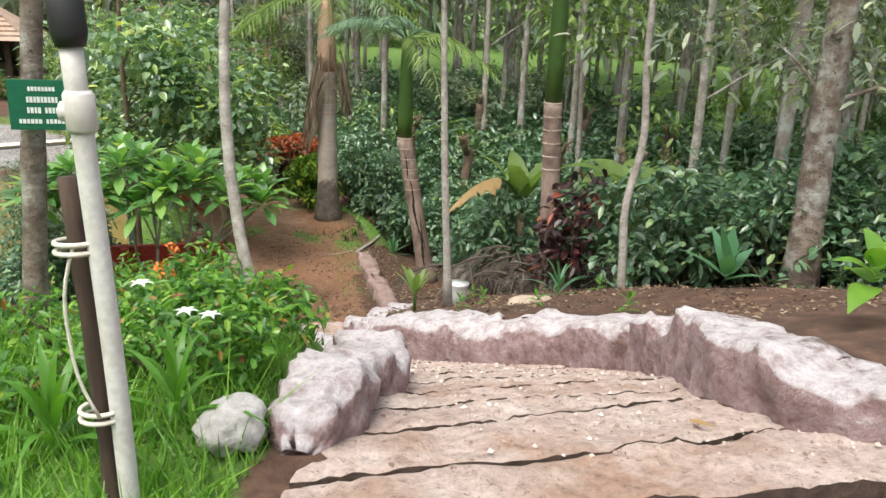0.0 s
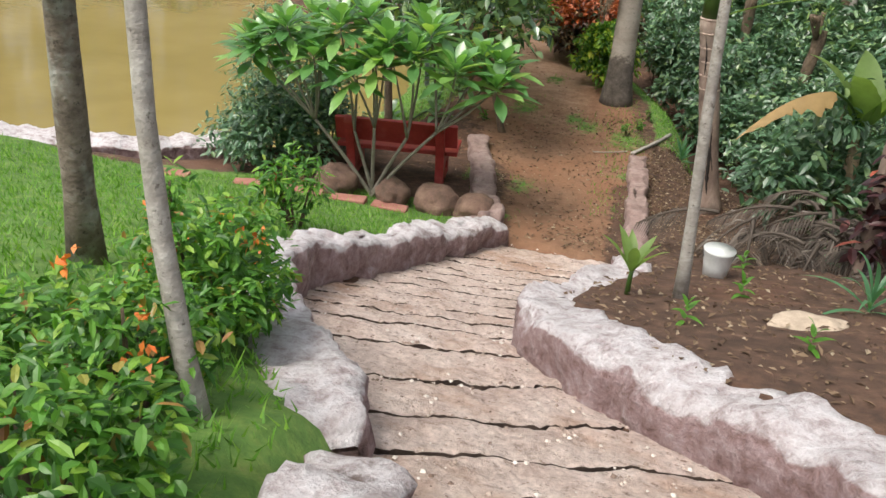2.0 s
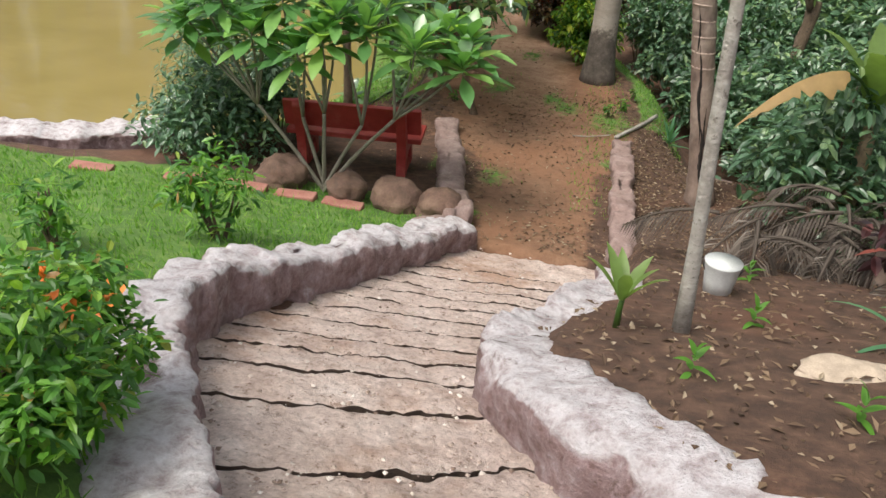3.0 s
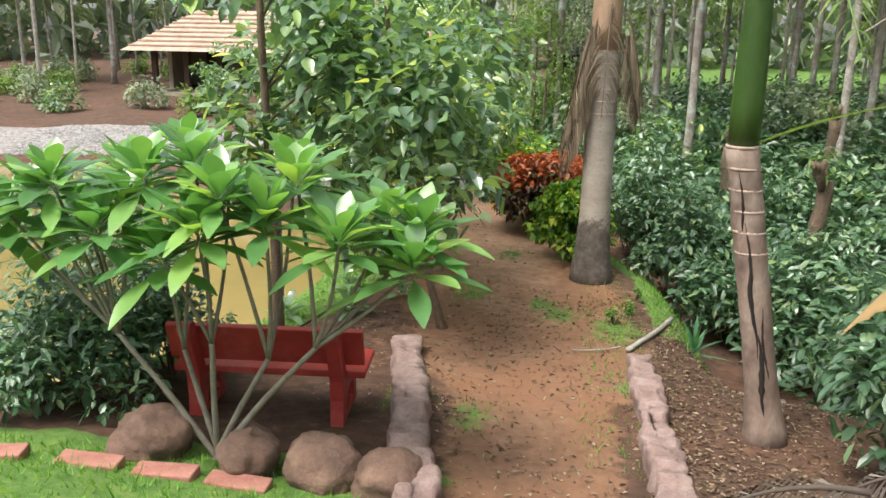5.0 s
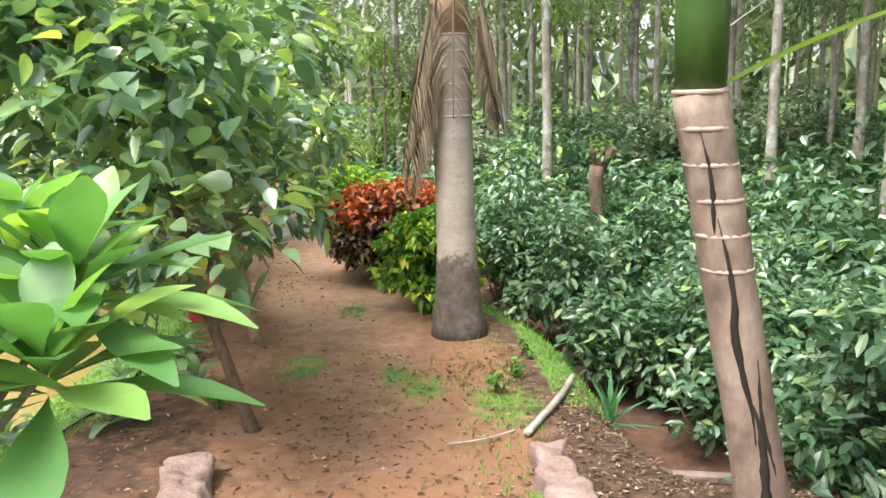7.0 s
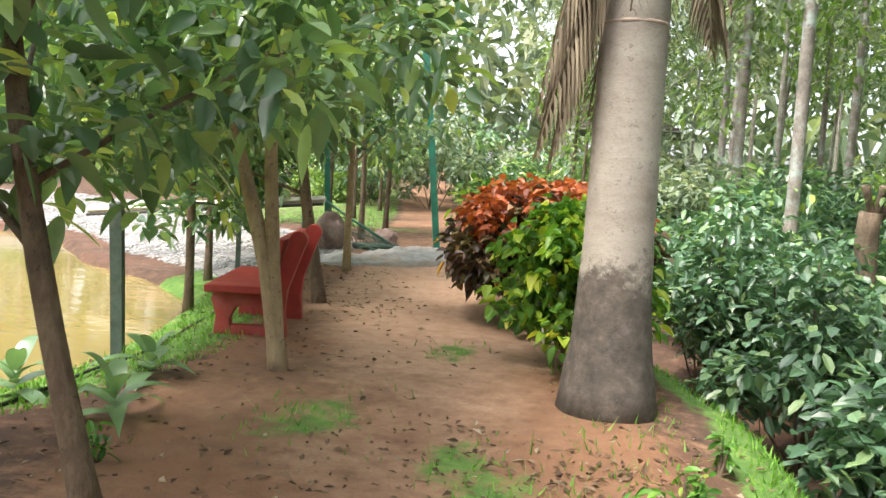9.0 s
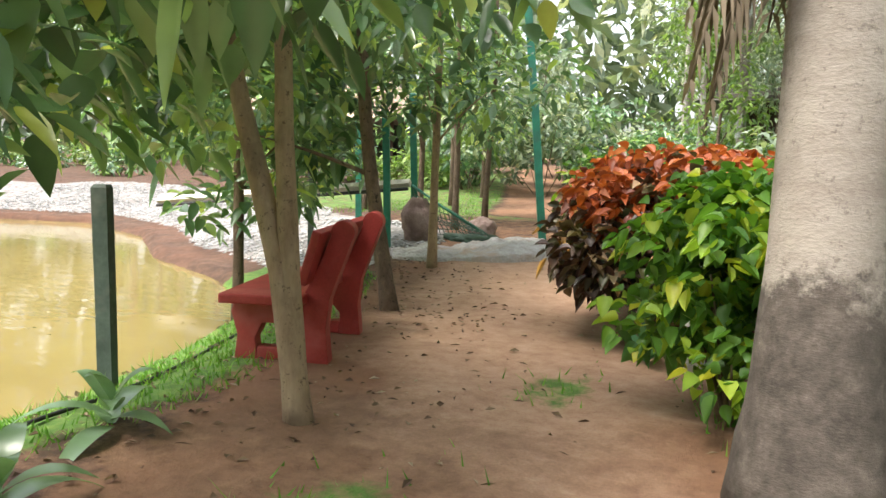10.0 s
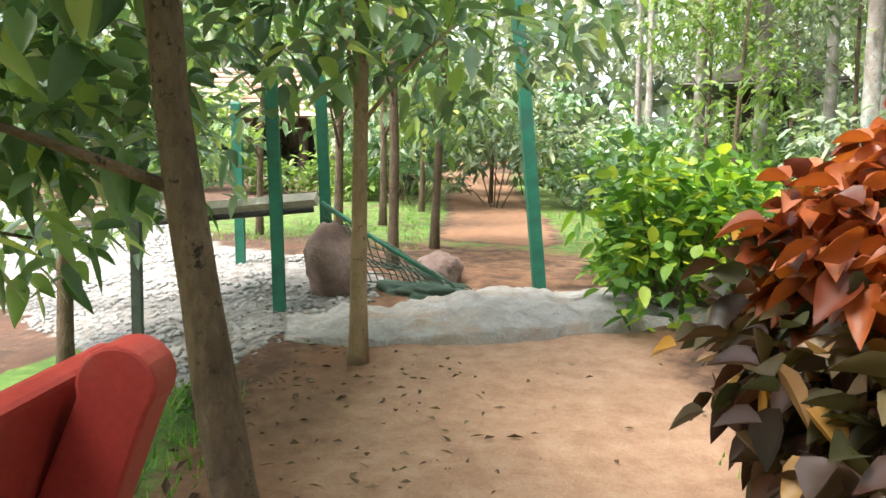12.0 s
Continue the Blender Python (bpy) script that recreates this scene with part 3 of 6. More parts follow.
def land(x, y):
    """Height of the ground."""
    x, y = np.asarray(x, float), np.asarray(y, float)
    z = prof(y)
    dr, dl = x - edge_r(y), edge_l(y) - x
    bed = 0.42 * smooth(3.4, 5.5, y) * (1 - smooth(10.3, 13.5, y)) + 0.22 * (1 - smooth(3.4, 5.5, y))
    z = z + (bed - 0.03) * smooth(0.16, 0.34, dr)
    z = z + 0.10 * np.clip(dr - 0.45, 0, 2.6) * smooth(2.5, 4.0, y) * (1 - smooth(9.5, 12.5, y))
    z = z - 0.95 * smooth(14.5, 16.5, y) * smooth(0.45, 1.5, dr) * (1 - 0.55 * smooth(6, 14, dr))
    lawn = 0.22 * smooth(3.0, 4.5, y) * (1 - smooth(8.5, 12.0, y))
    z = z + lawn * smooth(0.16, 0.4, dl)
    z = z + 0.05 * np.sin(x * 1.3 + 0.7 * y) * smooth(1.0, 3.0, np.maximum(dr, dl)) + 0.012 * np.sin(x * 5.1) * np.sin(y * 4.3)
    s = pond_side(x, y)
    far = (y > 21.0) & (x < -7.0)
    bank = np.where(far, 0.06 + 0.25 * np.clip(s, 0, 30), 1e3)
    z = np.where(far & (s > 0), np.minimum(np.maximum(z, bank * 0.0), WATER_Z + bank), z)
    z = np.where(s < 0.9, z + (WATER_Z + 0.12 - z) * (1 - smooth(0.0, 0.9, s)), z)
    z = np.where(s < 0, WATER_Z - np.clip(-s * 0.7, -0.02, 1.2) + 0.1 * (s > -0.15), z)
    ramp = (y > 2.95) & (y < 11.1) & (dr < -0.02) & (dl < -0.02)
    return np.where(ramp, z - 0.09, z)


def at(x, y):
    return float(land(np.array([x]), np.array([y]))[0])


def axis(lo, hi, step):
    inner = np.arange(lo, hi + step / 2, step)
    out = np.array([0.5, 1.2, 2.5, 5, 10, 20, 40, 80, 160, 320, 640])
    return np.r_[lo - out[::-1], inner, hi + out]


gx, gy = axis(-24, 12, 0.13), axis(-4, 40, 0.13)
GX, GY = np.meshgrid(gx, gy)
GZ = land(GX, GY)
GZ = GZ + 0.02 * np.array([[noise.noise((float(a) * 1.9, float(b) * 1.9, 0)) for a in gx] for b in gy])
nx, ny = len(gx), len(gy)
idx = np.arange(nx * ny).reshape(ny, nx)
quads = np.stack([idx[:-1, :-1], idx[:-1, 1:], idx[1:, 1:], idx[1:, :-1]], -1).reshape(-1, 4)
ground = tagged(new("ground", mesh_of("ground", np.stack([GX, GY, GZ], -1).reshape(-1, 3), quads, M_GROUND)),
                label="sloping red-brown garden soil with lawn and trodden path", category="ground", kind="structure")
DR, DL, PS = GX - edge_r(GY), edge_l(GY) - GX, pond_side(GX, GY)
path_mid = (edge_r(GY) + edge_l(GY)) / 2
half = (edge_r(GY) - edge_l(GY)) / 2
inpath = 1 - smooth(0.35, 1.15, np.abs(GX - path_mid) / np.maximum(half, 0.3))
inpath = inpath * (1 - 0.9 * smooth(23.8, 24.4, GY) * (1 - smooth(26.5, 27.5, GY)))
area_path = np.where(GY > 10.5, np.where(GY > 27, 0.55 * smooth(0.7, 1.0, inpath), inpath), 0) + 0.36 * (GY > 14) * (DR < 0.3) * (PS > 0.8) * (DL < 1.2)
lawn_l = smooth(0.05, 0.4, DL) * (GY < 12.2 - 0.25 * np.clip(DL, 0, 8)) * (PS > 0.5)
lawn_bank = (GY > 13) * (1 - smooth(0.6, 1.5, PS)) * (PS > -0.3) * (GX > -9)
lawn_far = smooth(25.8, 27.0, GY) * (1 - smooth(0.5, 1.0, inpath)) * (GX > -14) * (DR < 2.0)
lawn_ditch = smooth(15.8, 17.2, GY) * (GY < 24) * smooth(0.25, 0.6, DR) * (1 - smooth(0.8, 1.3, DR)) + 0.25 * (GY > 12) * (GY < 22) * smooth(-0.7, 0.1, DR) * (DR < 0.6)
area_lawn = np.clip(lawn_l + 0.9 * lawn_bank + 0.5 * lawn_far + lawn_ditch + 0.8 * smooth(12, 15, DR) + (GY < 3.1) * 0.8 * (GX > -30) * (1 - smooth(-1.9, -1.0, GX)), 0, 1)
PATCHES = [(-3.6, 17.15, 0.42), (-3.5, 19.15, 0.3), (-2.55, 13.2, 0.3), (-2.5, 11.9, 0.25), (-1.35, 14.4, 0.25), (-2.65, 16.95, 0.3), (-2.35, 16.6, 0.4), (-3.2, 13.4, 0.35), (-1.6, 16.2, 0.5)]
for px_, py_, pr_ in PATCHES:
    area_lawn = np.maximum(area_lawn, 0.57 * np.exp(-(((GX - px_) / pr_) ** 2 + ((GY - py_) / (pr_ * 1.6)) ** 2)))
mulch = sum(np.exp(-((GX - tx) ** 2 + (GY - ty) ** 2) / tr) for tx, ty, tr in ((-4.5, 18.2, 0.8), (-5.0, 20.0, 0.6), (-3.8, 15.8, 0.8), (-3.2, 20.4, 0.5)))
mulch = np.clip(mulch, 0, 1)
area_path = area_path * (1 - 0.1 * mulch)
area_peb = ((PS > 0.55) & (PS < 2.9) & (GY > 21.4) & (GX < -7.2)).astype(float)
for nm, arr in (("path", area_path), ("dust", (1 - 0.2 * mulch) * (0.32 * smooth(14.5, 16.5, GY) + 0.62 * smooth(17.5, 20.0, GY)) * (1 - smooth(24, 24.6, GY)) * (1 - smooth(0.22, np.where(GY > 19, 1.1, 0.72), np.abs(GX - path_mid - 0.12 - 0.05 * smooth(18, 21, GY)) / np.maximum(half, 0.3)))), ("lawn", area_lawn), ("pebble", area_peb)):
    a = ground.data.attributes.new(nm, "FLOAT", "POINT")
    a.data.foreach_set("value", np.clip(arr, 0, 1).reshape(-1).astype(np.float32))

wx, wy = np.linspace(-60, -5.0, 56), np.linspace(8.5, 27.5, 40)
WX, WY = np.meshgrid(wx, wy)
wi = np.arange(WX.size).reshape(WX.shape)
wq = np.stack([wi[:-1, :-1], wi[:-1, 1:], wi[1:, 1:], wi[1:, :-1]], -1).reshape(-1, 4)
tagged(new("water", mesh_of("water", np.stack([WX, WY, np.full(WX.shape, WATER_Z)], -1).reshape(-1, 3), wq, M_WATER)),
       label="still murky ochre pond water with soft reflections", category="pond", kind="structure")


# ---- concrete ramp with grooves, and its rubble kerbs ----
ramp = tagged(new("concrete_ramp"), label="worn cream concrete ramp with rough cross grooves going downhill", category="ramp", kind="structure")


def groove_tilt(y):
    """How far the grooves run downhill per metre to the right."""
    return float(np.interp(y, [3.15, 4.0, 10.0, 11.0], [0.12, 0.42, 0.42, 0.15]))


groove_y = [3.15]
while groove_y[-1] < 10.75:
    groove_y.append(groove_y[-1] + (0.27 + 0.10 * rng.random() if rng.random() < 0.75 else 0.46))
groove_y[-1] = 11.0


def slab(y0, y1, seed):
    ts = (0, 0.045, 0.13, 0.24, 0.36, 0.48, 0.60, 0.72, 0.84, 0.94, 1.0)
    ny_, nx_ = len(ts), 72
    v, f = [], []
    for j in range(ny_):
        t = ts[j]
        for i in range(nx_):
            s = i / (nx_ - 1)
            wide, wide1 = float(edge_r(y0)) - float(edge_l(y0)), float(edge_r(y1)) - float(edge_l(y1))
            wav = 0.04 * noise.noise((s * 4, y0 * 2, 1)) + 0.022 * noise.noise((s * 17, y0 * 3, 4)) + groove_tilt(y0) * wide * (s - 0.5)
            wav1 = 0.04 * noise.noise((s * 4, y1 * 2, 1)) + 0.022 * noise.noise((s * 17, y1 * 3, 4)) + groove_tilt(y1) * wide1 * (s - 0.5)
            gap0 = min(1.3, max(0.15, 0.85 + 1.7 * noise.noise((s * 3.1, y0 * 5, 6)) + 0.7 * noise.noise((s * 14, y0 * 5, 8))))
            gap1 = min(1.3, max(0.15, 0.85 + 1.7 * noise.noise((s * 3.1, y1 * 5, 6)) + 0.7 * noise.noise((s * 14, y1 * 5, 8))))
            y = (y0 + wav + (0.011 + 0.012 * noise.noise((s * 40, y0, 2))) * gap0) * (1 - t) + (y1 + wav1 - 0.009 * gap1) * t
            x = float(edge_l(y)) - 0.06 + s * (float(edge_r(y)) - float(edge_l(y)) + 0.12)
            z = float(prof(y)) + 0.020 * noise.noise((x * 5, y * 5, 0)) + 0.014 * noise.noise((x * 17, y * 17, 3))
            z += -0.004 * (t - 0.5) - (0.006 * gap0 if j == 0 else 0.010 * gap1 if j == ny_ - 1 else 0.0) - 0.02 * max(0, noise.noise((x * 2.2, y * 2.2, 9))) + 0.009 * noise.noise((x * 38, y * 38, 7))
            v.append((x, y, z))
    for j in range(ny_ - 1):
        for i in range(nx_ - 1):
            a = j * nx_ + i
            f.append((a, a + 1, a + nx_ + 1, a + nx_))
    rim = list(range(nx_)) + [r * nx_ + nx_ - 1 for r in range(1, ny_)] + list(range(ny_ * nx_ - 2, (ny_ - 1) * nx_ - 1, -1)) + [r * nx_ for r in range(ny_ - 2, 0, -1)]
    n0 = len(v)
    m0 = n0 + len(rim)
    v += [v[i] for i in rim] + [(v[i][0], v[i][1], v[i][2] - 0.12) for i in rim]
    for k in range(len(rim)):
        k2 = (k + 1) % len(rim)
        f.append((n0 + k2, n0 + k, m0 + k, m0 + k2))
    return np.array(v), f


for k, (y0, y1) in enumerate(zip(groove_y, groove_y[1:])):
    sl = part("slab", slab(y0, y1, k), M_CONCRETE, ramp)
    sl.data.materials.append(M_JOINT)
    idx_ = np.zeros(len(sl.data.polygons), np.int32)
    # slab sides take the dark colour that holds the groove shade
    idx_[710:] = 1
    sl.data.polygons.foreach_set("material_index", idx_)


def kerb(name, knots, heights, width, seed, label, material=M_KERB, step=0.032, under=0.25, dome=False):
    """A rough mortared rubble kerb along knots (x, y), its top at prof + height."""
    k = np.asarray(knots, float)
    length = np.linalg.norm(np.diff(k, axis=0), axis=1).sum()
    n = max(8, int(length / step))
    line = curve_pts(np.c_[k, heights, width if np.ndim(width) else np.full(len(k), width)], n)
    tang = unit(np.gradient(line[:, :2], axis=0))
    side = np.c_[-tang[:, 1], tang[:, 0]]
    prof_uv = [(-0.60, -1), (-0.60, 0.02), (-0.61, 0.30), (-0.61, 0.58), (-0.59, 0.82), (-0.53, 0.96), (-0.40, 1.02), (-0.2, 1.0), (0.0, 1.0), (0.2, 1.0), (0.40, 1.02), (0.53, 0.96), (0.59, 0.82), (0.61, 0.58), (0.61, 0.30), (0.60, 0.02), (0.60, -1)]
    if dome:
        prof_uv = [(u, math.cos(u / 0.62 * 1.5) if abs(u) < 0.62 else -1) for u in np.linspace(-0.64, 0.64, 25)]
    v, f = [], []
    m = len(prof_uv)
    for i, (x, y, h, w) in enumerate(line):
        taper = min(1.0, (i + 1.5) / 4, (n - i + 0.5) / 4)
        z0 = float(prof(y))
        s_ = i * step * length / (n * step)
        lump = 0.5 + 0.5 * noise.noise((s_ * 2.3, seed * 1.17 + 0.35, s_ * 1.6))
        lift = 0.055 * noise.noise((s_ * 1.37 + 0.3, seed * 1.31 + 0.4, s_ * 0.7)) + 0.035 * noise.noise((s_ * 2.9, seed * 0.73 + 0.2, s_ * 1.9)) + 0.02 * noise.noise((s_ * 4.7, 0.45, s_ * 5.1))
        for u, q in prof_uv:
            uu = u * w * (0.86 + 0.26 * lump) * (0.55 + 0.45 * taper)
            zz = z0 + (q * (h + lift) * taper if q > 0 else -under)
            p = Vector((x + side[i][0] * uu, y + side[i][1] * uu, zz))
            near_ = noise.voronoi(p * 4.2 + Vector((seed, 0, 0)))[0]
            d = 0.040 * noise.noise(Vector((p.x * 2.1 + p.z * 2.3 + seed, p.y * 2.7 + p.x * 1.3, p.z * 5 - p.y * 1.1)))
            d += 0.045 * noise.fractal(p * 5.3, 0.8, 2.3, 5) + 0.026 * (min(0.35, near_[1] - near_[0]) - 0.2)
            v.append((p.x + side[i][0] * d * (1 if u > 0 else -1), p.y + side[i][1] * d * (1 if u > 0 else -1), p.z + (0.8 * d if q > 0.5 else 0)))
    for i in range(n - 1):
        for j in range(m - 1):
            a = i * m + j
            f.append((a, a + 1, a + m + 1, a + m))
    f.append(tuple(range(m)))
    f.append(tuple(range(n * m - 1, (n - 1) * m - 1, -1)))
    return tagged(new(name, mesh_of(name, v, f, material)), label=label, category="kerb", kind="structure")


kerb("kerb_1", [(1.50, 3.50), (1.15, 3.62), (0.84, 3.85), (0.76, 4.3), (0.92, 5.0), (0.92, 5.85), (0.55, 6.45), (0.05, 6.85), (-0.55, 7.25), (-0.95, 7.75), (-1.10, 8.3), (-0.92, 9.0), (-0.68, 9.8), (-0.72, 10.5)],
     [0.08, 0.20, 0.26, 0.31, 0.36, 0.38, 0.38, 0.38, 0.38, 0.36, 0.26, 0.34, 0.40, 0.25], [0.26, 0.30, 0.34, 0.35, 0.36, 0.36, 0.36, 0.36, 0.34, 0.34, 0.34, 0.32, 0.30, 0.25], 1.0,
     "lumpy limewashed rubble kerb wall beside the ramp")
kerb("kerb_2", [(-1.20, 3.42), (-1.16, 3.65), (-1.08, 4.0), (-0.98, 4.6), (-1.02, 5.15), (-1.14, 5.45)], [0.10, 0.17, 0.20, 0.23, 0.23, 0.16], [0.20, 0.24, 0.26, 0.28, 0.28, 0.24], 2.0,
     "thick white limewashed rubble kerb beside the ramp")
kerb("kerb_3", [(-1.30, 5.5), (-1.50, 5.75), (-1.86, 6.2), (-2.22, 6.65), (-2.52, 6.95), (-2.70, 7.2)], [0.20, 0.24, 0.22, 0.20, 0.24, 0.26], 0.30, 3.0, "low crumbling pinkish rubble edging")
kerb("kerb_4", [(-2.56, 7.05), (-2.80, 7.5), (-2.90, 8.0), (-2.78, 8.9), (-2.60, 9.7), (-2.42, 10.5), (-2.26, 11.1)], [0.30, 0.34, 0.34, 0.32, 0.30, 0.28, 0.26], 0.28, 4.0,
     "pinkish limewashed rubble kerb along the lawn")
kerb("kerb_5", [(-2.42, 11.35), (-2.75, 12.1), (-2.98, 12.8), (-3.28, 13.6), (-3.70, 14.8)], [0.20, 0.24, 0.22, 0.20, 0.16], 0.24, 5.0, "low pinkish stone edging of the earth path", M_PINK)
kerb("kerb_6", [(-0.80, 11.3), (-0.90, 12.2), (-1.02, 13.0), (-1.12, 13.8), (-1.24, 14.6), (-1.30, 15.1)], [0.22, 0.22, 0.20, 0.18, 0.17, 0.14], 0.20, 6.0, "narrow pinkish stone edging of the earth path", M_PINK)
kerb("concrete_lip", [(-7.2, 22.95), (-6.85, 23.2), (-6.35, 23.6), (-5.85, 23.95), (-5.3, 24.3), (-4.8, 24.6)], [0.02, 0.06, 0.08, 0.08, 0.07, 0.02], [0.7, 1.0, 1.15, 1.15, 1.0, 0.8], 7.0, "pale lumpy concrete lip across the earth path", M_LIP, dome=True)
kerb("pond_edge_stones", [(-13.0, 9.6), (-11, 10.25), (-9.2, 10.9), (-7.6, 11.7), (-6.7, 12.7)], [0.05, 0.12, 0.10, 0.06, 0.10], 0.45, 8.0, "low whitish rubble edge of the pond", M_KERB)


# ---- rocks ----
def boulder(x, y, r, seed, material, label, group="", squash=(1, 0.9, 0.75), sink=0.42):
    ob = part("boulder", rock(r, seed, squash), material)
    ob.matrix_basis = pose(x, y, at(x, y) + r * squash[2] * (1 - sink), 0, 0, seed * 47)
    return tagged(ob, label=label, category="rock", group=group)


for k, (x, y, r) in enumerate(((-4.45, 11.5, 0.28), (-3.72, 11.55, 0.25), (-3.18, 11.6, 0.28), (-2.72, 11.6, 0.25))):
    boulder(x, y, r, k + 1, M_BOULDER, "rounded brown boulder in the row behind the lawn", "row of boulders")
boulder(-1.42, 3.47, 0.13, 9, M_WHITEROCK, "whitish rounded rock beside the ramp kerb")
boulder(-2.55, 11.0, 0.2, 12, M_PINK, "pale broken stone at the kerb's end", squash=(1.2, 0.9, 0.5))
for k, (x, y, r) in enumerate(((-9.5, 11.4, 0.42), (-8.6, 11.75, 0.40), (-7.55, 12.5, 0.42), (-10.6, 11.2, 0.4), (-7.1, 13.2, 0.3))):
    boulder(x, y, r, 20 + k, M_WHITEROCK, "white rock on the pond's edge", "pond rocks", squash=(1.3, 0.8, 0.6))
boulder(-7.4, 23.9, 0.30, 31, M_PINK, "grey boulder behind the green post", squash=(0.8, 0.7, 1.1))
boulder(-6.8, 24.5, 0.2, 33, M_PINK, "grey stone in a heap by the net", squash=(1.1, 0.9, 0.8))
flat = part("flat_stone", rock(0.19, 41, (1.2, 0.7, 0.12), 0.35), M_FLAT)
flat.matrix_basis = pose(0.52, 8.25, at(0.52, 8.25) + 0.02, 0, 0, 20)
tagged(flat, label="flat pale stone lying on the soil bed", category="rock")


# ---- red concrete benches ----
def bench(x, y, z, rz, span, label):
    """A garden bench, built of two shaped end frames, a seat slab and a leaning back slab. Its front is -y."""
    b = thing("garden_bench", x, y, z, label, "bench", "red benches", rz)

    def profile_part(name, outline, cx, thick):
        bm = bmesh.new()
        vs = [bm.verts.new((cx - thick / 2, py, pz)) for py, pz in outline]
        fc = bm.faces.new(vs)
        ex = bmesh.ops.extrude_face_region(bm, geom=[fc])
        bmesh.ops.translate(bm, vec=(thick, 0, 0), verts=[e for e in ex["geom"] if isinstance(e, bmesh.types.BMVert)])
        bmesh.ops.recalc_face_normals(bm, faces=bm.faces[:])
        bmesh.ops.bevel(bm, geom=bm.edges[:], offset=0.008, segments=2, affect="EDGES", profile=0.6)
        return part(name, bm, M_RED, b, smooth=False)

    knob = [(0.245 + 0.072 * math.cos(a), 0.81 + 0.072 * math.sin(a)) for a in np.linspace(-0.7, math.pi + 0.3, 14)]
    rear = [(0.02, 0), (0.17, 0), (0.15, 0.22), (0.17, 0.40), *knob, (0.10, 0.60), (0.02, 0.44)]
    front = [(-0.42, 0), (-0.27, 0), (-0.29, 0.14), (-0.24, 0.24), (-0.06, 0.24), (0.03, 0.14), (0.03, 0.37), (-0.42, 0.37), (-0.44, 0.30), (-0.40, 0.16)]
    for s in (-1, 1):
        profile_part("rear_leg", rear, s * span / 2, 0.11)
        profile_part("front_leg", front, s * span / 2, 0.11)
        part("foot_bar", box(0.10, 0.30, 0.09, 0.012, (s * span / 2, -0.13, 0.045)), M_RED, b, smooth=False)
    part("seat", box(span + 0.42, 0.50, 0.06, 0.012, (0, -0.21, 0.405)), M_RED, b, smooth=False)
    back = box(span + 0.42, 0.055, 0.33, 0.014, (0, 0, 0), Matrix.Rotation(radians(-16), 4, "X"))
    bmesh.ops.translate(back, vec=(0, 0.085, 0.665), verts=back.verts)
    part("backrest", back, M_RED, b, smooth=False)
    return b


bench(-4.10, 12.55, at(-4.1, 12.55) - 0.0, 193, 1.16, "red-painted concrete bench seen from behind, facing the pond")
bench(-5.22, 19.21, at(-5.2, 19.3), 293.6, 0.86, "red-painted concrete bench beside the path, facing the pond")


# ---- trees ----
def trunk_line(h, lean=(0, 0), wob=0.05, n=14, seed=0):
    r_ = np.random.default_rng(seed)
    t = np.linspace(0, 1, n)
    ph = r_.random(4) * 6
    x = lean[0] * t + wob * (np.sin(t * 5 + ph[0]) - math.sin(ph[0])) * t
    y = lean[1] * t + wob * (np.sin(t * 4 + ph[1]) - math.sin(ph[1])) * t
    return np.stack([x, y, h * t - 0.12 * (t == 0)], 1)


POND_TREES = "young trees along the pond path"


def tree(x, y, h, r, bark, leaf, clumps, per, L, W, label, lean=(0, 0), wob=0.06, seed=0, group="", name="tree", limbs=6, flare=1.35, droop=0.3, category="tree", knots=None):
    t = thing(name, x, y, at(x, y), label, category, group)
    line = curve_pts(knots, 16) if knots else trunk_line(h, lean, wob, 16, seed)
    rad = r * (1 - 0.55 * np.linspace(0, 1, 16))
    rad[0] *= flare
    rad[1] *= 1.08
    part("trunk", tube(line, rad, 12, 0.05, seed), bark, t)
    r_ = np.random.default_rng(seed + 5)
    order = r_.permutation(len(clumps))[:limbs]
    for i in order:
        cx, cy, cz, cr = clumps[i]
        k = int(np.clip(np.interp(cz - 0.5, line[:, 2], np.arange(16)), 4, 14))
        s = line[k]
        mid = (s + np.array([cx, cy, cz])) / 2 + np.array([0, 0, 0.12 * cr])
        pts = curve_pts([s, mid, (cx, cy, cz)], 7)
        part("branch", tube(pts, np.linspace(min(0.03, rad[k] * 0.4), 0.006, 7), 6, 0.05, seed + int(i)), bark, t)
    if len(clumps):
        part("crown", crown(clumps, per, L, W, droop, fine=group == POND_TREES), leaf, t, smooth=group == POND_TREES)
    return t


def ring_clumps(n, lo, hi, spread, size, seed, cx=0.0, cy=0.0):
    r_ = np.random.default_rng(seed)
    out = []
    for _ in range(n):
        a, q = r_.random() * 6.283, r_.random() ** 0.6
        out.append((cx + spread * q * math.cos(a), cy + spread * q * math.sin(a), lo + (hi - lo) * r_.random(), size * (0.7 + 0.6 * r_.random())))
    return out


